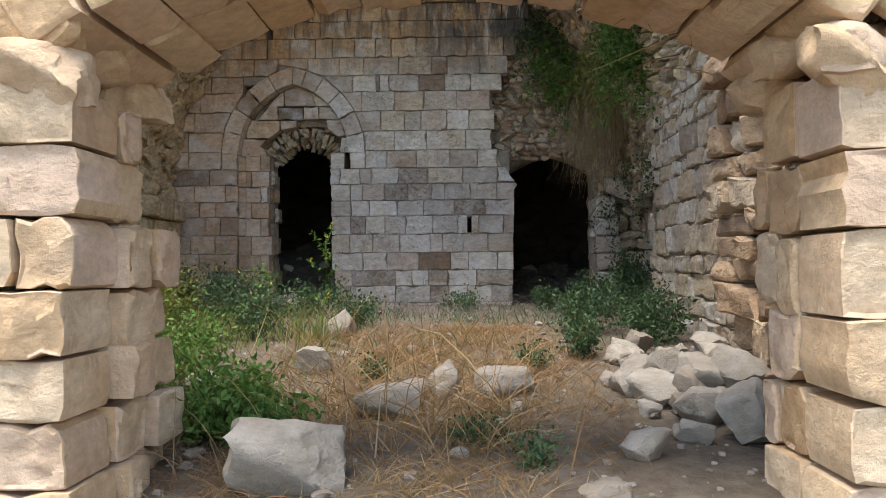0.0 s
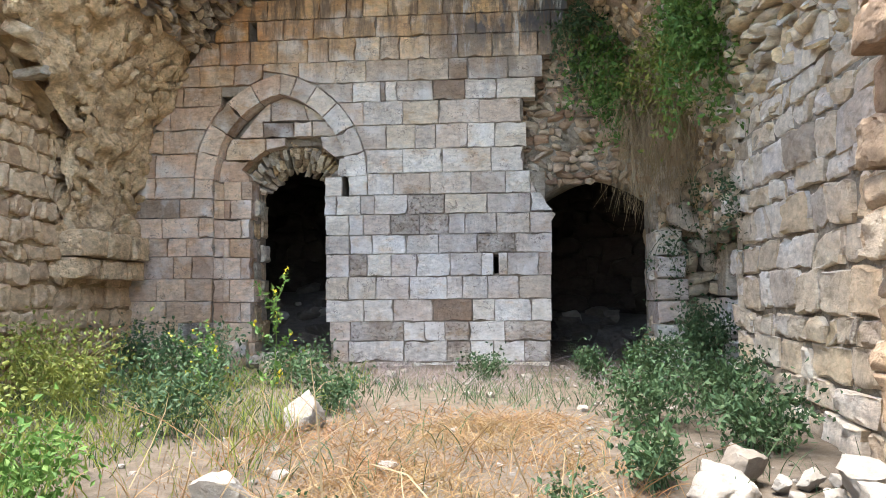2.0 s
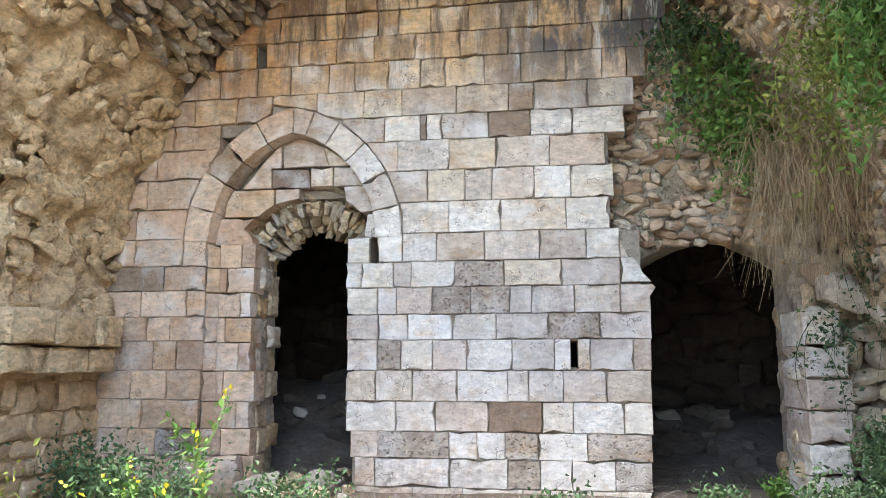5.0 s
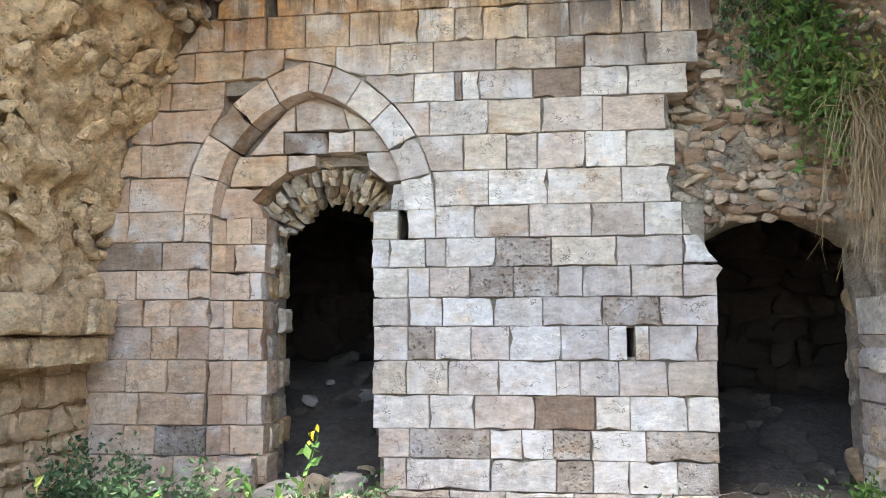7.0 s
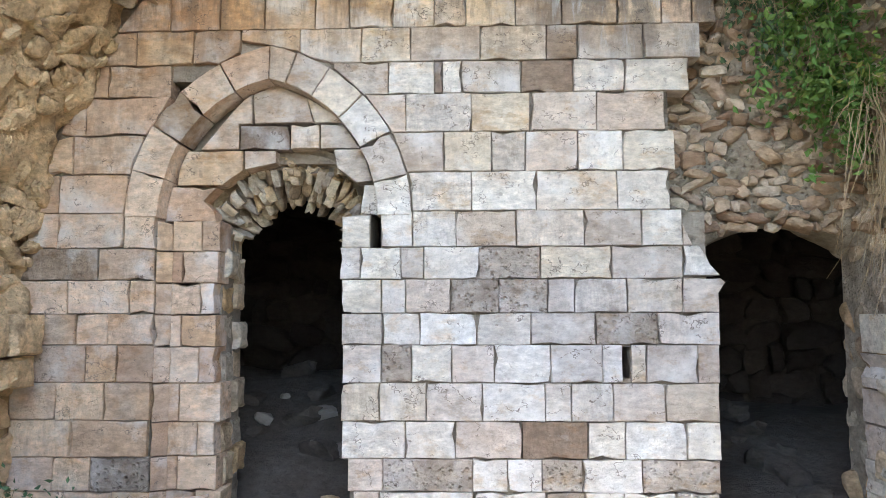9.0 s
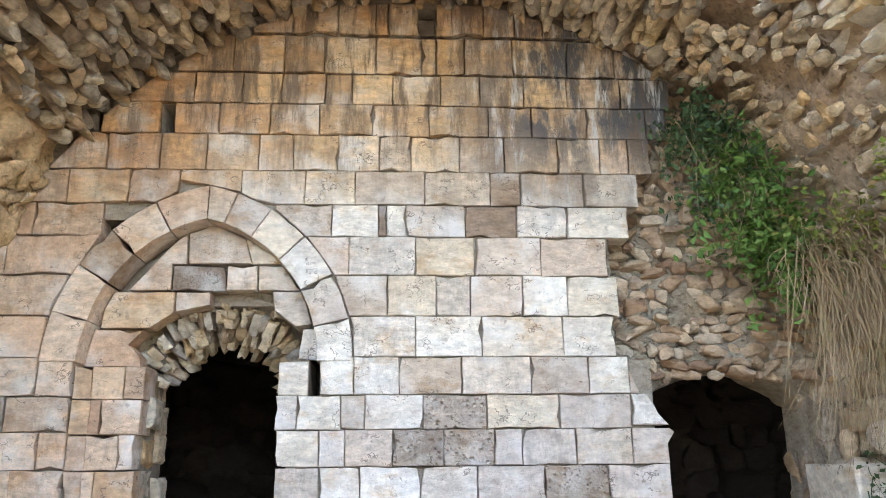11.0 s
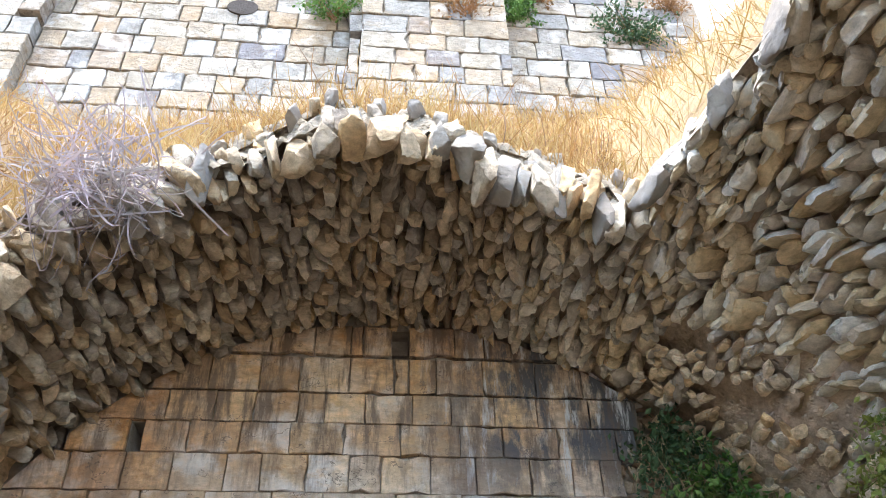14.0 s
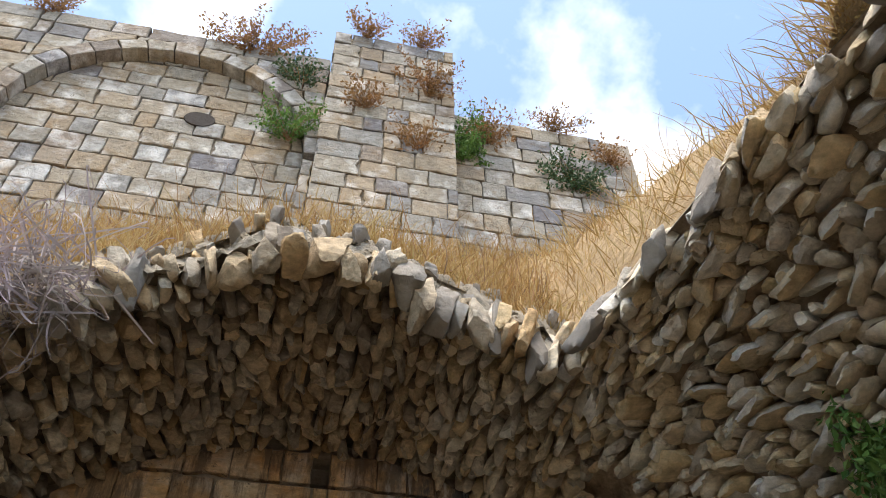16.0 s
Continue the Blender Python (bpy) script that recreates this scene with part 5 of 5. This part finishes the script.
def wall_bush(x, y, z, w, h, n, material, stem, label, size=0.06, stems=26):
    """A small bush growing out of a wall."""
    ob = empty("wall_bush", label, "bush")
    root = np.tile([x, y, z], (stems, 1)) + g.normal(0, 0.03, (stems, 3))
    d = np.clip(g.normal(0, 1, (stems, 3)), -1.2, 1.2) * [w * 0.45, 0.12, h * 0.3] + [0, -0.18, h * 0.35]
    tip = root + d
    bend = g.normal(0, 0.03, (stems, 3))
    blades("stem", root, tip, bend, 0.012 * np.ones(stems), stem, ob)
    k = g.integers(0, stems, n)
    t = g.uniform(0.25, 1.0, n)[:, None]
    leaves("leaf_mass", root[k] * (1 - t) + tip[k] * t + bend[k] + g.normal(0, 0.028, (n, 3)), size, (0, -0.3, 0.4), material, ob)
    return ob


UB = UP_Y - 0.12
for x, z, w, h, n, m, s, label in (
        (-2.7, 13.6, 1.1, 0.9, 900, M_RUST, M_RUST, "rust-brown dry bush on the upper wall's top"),
        (-1.9, 12.9, 0.6, 0.8, 500, M_LEAF2, M_RUST, "grey-green bush beside the buttress"),
        (-1.9, 11.6, 0.6, 0.7, 600, M_LEAF, M_RUST, "green bush at the foot of the blind arch"),
        (-1.0, 14.4, 0.5, 0.5, 260, M_RUST, M_RUST, "dry brown weed on the buttress"),
        (-0.1, 14.4, 0.6, 0.5, 260, M_RUST, M_RUST, "dry brown weed on the buttress"),
        (0.0, 12.9, 0.7, 0.8, 500, M_RUST, M_RUST, "dry reddish weed growing from the buttress"),
        (-0.9, 12.3, 0.5, 0.6, 240, M_RUST, M_RUST, "dry reddish weed growing from the buttress"),
        (-0.1, 11.5, 0.6, 0.5, 240, M_RUST, M_RUST, "dry reddish weed growing from the buttress"),
        (0.65, 11.9, 0.4, 1.2, 800, M_LEAF, M_LEAF, "green bush in the corner beside the buttress"),
        (1.0, 12.4, 0.5, 0.9, 400, M_RUST, M_RUST, "dry brown bush beside the buttress"),
        (2.3, 11.6, 0.8, 0.8, 900, M_LEAF2, M_RUST, "round grey-green bush on the upper wall"),
        (2.1, 13.1, 0.7, 0.4, 260, M_RUST, M_RUST, "dry weed on the wall's top"),
        (3.0, 12.4, 0.5, 0.5, 260, M_RUST, M_RUST, "dry weed on the wall's broken end"),
        (-5.7, 13.7, 0.5, 0.7, 300, M_RUST, M_RUST, "dry bush at the corner of the upper wall")):
    wall_bush(x, UB - (0.2 if -1.6 < x < 0.5 else -0.14 if x > 0.5 else 0.0), z, w * 1.35, h * 1.35, n * 2, m, s, label, 0.055, 50)
tangle = empty("twig_tangle", "tangle of bare grey-violet twigs at the vault's edge", "twigs")
a0 = np.column_stack([g.normal(-3.05, 0.22, 300), g.normal(10.8, 0.12, 300), g.normal(6.22, 0.15, 300)])
blades("twig", a0, a0 + g.normal(0, 0.2, (300, 3)) + [0, -0.1, -0.03], g.normal(0, 0.16, (300, 3)), 0.017 * np.ones(300), M_TWIG, tangle, 6)
wall_bush(-4.1, 11.1, 6.4, 0.8, 0.6, 300, M_RUST, M_RUST, "rusty dry weed at the vault's edge", 0.05, 60)

# ---- fallen stones ----
pr = random.Random(14)


def fallen(x, y, w, h, k, material, label, turn=0.0, tilt=0.0, sink=0.25):
    ob = rock_object("fallen_stone", k, True, material, Matrix.Translation((x, y, ground_z(x, y) + h * (0.5 - sink))) @ Euler((tilt, tilt * 0.6, turn)).to_matrix().to_4x4() @ Matrix.Diagonal((w, w * 0.75, h, 1)))
    return tagged(ob, label, "stone", "fallen stones")


fallen(-0.86, 4.3, 0.62, 0.5, 0, M_PALE, "large pale fallen block in front of the plants", 0.2, 0.1)
fallen(-0.42, 5.75, 0.52, 0.36, 1, M_PALE, "pale squared fallen block on the straw", 0.1, 0.05)
fallen(-0.02, 6.15, 0.26, 0.36, 2, M_PALE, "upright pale fallen stone", 0.4)
fallen(0.45, 6.15, 0.48, 0.24, 3, M_PALE, "flat white fallen stone on the path", 0.3, 0.1)
fallen(0.85, 4.15, 0.32, 0.16, 4, M_PALE, "flat white stone near the entrance", 0.3)
fallen(1.15, 4.75, 0.28, 0.22, 5, M_PALE, "rounded grey fallen stone", 0.5)
fallen(-1.25, 8.9, 0.34, 0.4, 2, M_PALE, "white upright stone before the doorway", 0.3)
fallen(-1.2, 6.9, 0.3, 0.3, 6, M_PALE, "pale fallen stone among weeds")
fallen(-1.9, 6.1, 0.35, 0.3, 7, M_PALE, "pale fallen stone among weeds")
for k in range(48):
    y = pr.uniform(4.9, 7.4)
    x = 1.15 + pr.random() ** 0.7 * 1.05 + 0.03 * (y - 5)
    w = pr.choice((0.12, 0.16, 0.2, 0.26, 0.32, 0.42))
    fallen(x, y, w, w * pr.uniform(0.55, 0.95), pr.randrange(10), M_PALE, "pale broken stone in the rubble heap by the side wall", pr.uniform(0, 3), pr.uniform(-0.5, 0.5), 0.25 - 0.35 * (x - 1.1))
for k in range(70):
    x, y = pr.uniform(-2.6, 2.4), pr.uniform(3.6, 12.6)
    w = pr.uniform(0.04, 0.13)
    fallen(x, y, w, w * 0.7, pr.randrange(10), M_PALE, "small pale stone lying on the soil", pr.uniform(0, 3), 0.2)
for k in range(26):
    x, y = pr.uniform(-3.2, -1.9), pr.uniform(12.2, 15.5)
    w = pr.uniform(0.1, 0.36)
    fallen(x, y, w, w * 0.7, pr.randrange(10), M_RUBBLE, "broken stone on the doorway's floor", pr.uniform(0, 3), 0.3)
fallen(-2.75, 12.55, 0.42, 0.34, 1, M_PALE, "pale squared block at the doorway", 0.2, 0.1)
fallen(-2.25, 12.9, 0.3, 0.3, 3, M_PALE, "pale broken block at the doorway", 0.6, 0.2)
fallen(-3.35, 12.85, 0.5, 0.45, 5, M_ASHLAR, "worn stone at the foot of the door jamb", 0.1, 0.0)
hanging(1.35, 4.75, 3.0, 0.5, 0.3, 0, M_BROWN, "dry roots hanging from the entrance arch", 0.04, 26, M_STRAW, 0.15)
shrub(1.95, 12.75, 0.3, 0.3, 320, M_LEAF, "small bright green plant on the low opening's sill", 0.05, 10)
for x, y in ((-0.6, 6.6), (0.2, 5.0), (0.5, 4.6), (0.7, 6.9)):
    shrub(x, y, 0.4, 0.16, 260, M_LEAF2, "small green weed growing through the straw", 0.04, 12)
gravel = []
gr = random.Random(3)
for k in range(900):
    x, y = gr.uniform(-2.2, 2.2), gr.uniform(3.3, 12.9)
    if x < 0.5 and y < 11 and gr.random() < 0.6:
        continue
    w = gr.uniform(0.012, 0.05)
    gravel.append((gr.randrange(14), basis((x, y, ground_z(x, y) + w * 0.2), (1, 0, 0), (0, 1, 0), (0, 0, 1), w, w * gr.uniform(0.6, 1.2), w * 0.7)))
tagged(joined_rocks("gravel", gravel, M_PALE), "grey stone chips scattered on the soil", "gravel", "", "stuff")


def flowering_weed(x, y, h, label):
    """A tall thin weed with side shoots and small yellow flowers."""
    ob = empty("flowering_weed", label, "weed")
    z = ground_z(x, y)
    n = 9
    t = np.linspace(0.35, 0.95, n)[:, None]
    root = np.array([[x, y, z - 0.02]])
    tip = np.array([[x + 0.08, y, z + h]])
    blades("stem", root, tip, np.array([[0.03, 0, 0]]), np.array([0.014]), M_LEAF, ob, 6)
    r2 = root * (1 - t) + tip * t
    t2 = r2 + np.column_stack([g.normal(0, 0.16, n), g.normal(0, 0.1, n), g.uniform(0.1, 0.28, n)])
    blades("side_shoot", r2, t2, np.column_stack([np.zeros(n), np.zeros(n), -0.03 * np.ones(n)]), 0.008 * np.ones(n), M_LEAF, ob)
    k = g.integers(0, n, 160)
    f = g.uniform(0.1, 1, 160)[:, None]
    leaves("leaf_mass", r2[k] * (1 - f) + t2[k] * f, 0.045, (0, 0, 0.3), M_LEAF, ob)
    f = g.uniform(0.75, 1.05, 34)[:, None]
    k = g.integers(0, n, 34)
    leaves("flower", r2[k] * (1 - f) + t2[k] * f + g.normal(0, 0.015, (34, 3)), 0.028, (0, 0, 1), M_FLOWER, ob, 0.9, 0.9)


flowering_weed(-1.45, 8.45, 1.1, "tall weed with small yellow flowers before the doorway")
flowering_weed(-2.3, 9.4, 0.7, "weed with small yellow flowers among green plants")
stalk = empty("dry_stalk", "single tall dry stalk standing on the path", "stalk")
blades("stem", np.array([[-0.5, 6.3, 0.5]]), np.array([[-0.56, 6.3, 1.48]]), np.array([[0.02, 0, 0]]), np.array([0.016]), M_STRAW, stalk, 6)
hanging(2.42, 12.72, 2.5, 0.3, 0.9, 260, M_LEAF2, "ivy climbing the jamb of the low opening", 0.05, 16)
hanging(2.8, 12.6, 3.2, 0.3, 1.4, 360, M_LEAF2, "ivy hanging in the overgrown corner", 0.05, 20)
hanging(2.66, 9.6, 4.6, 0.12, 0.5, 140, M_LEAF, "small green tuft rooted in the side wall", 0.05, 10)
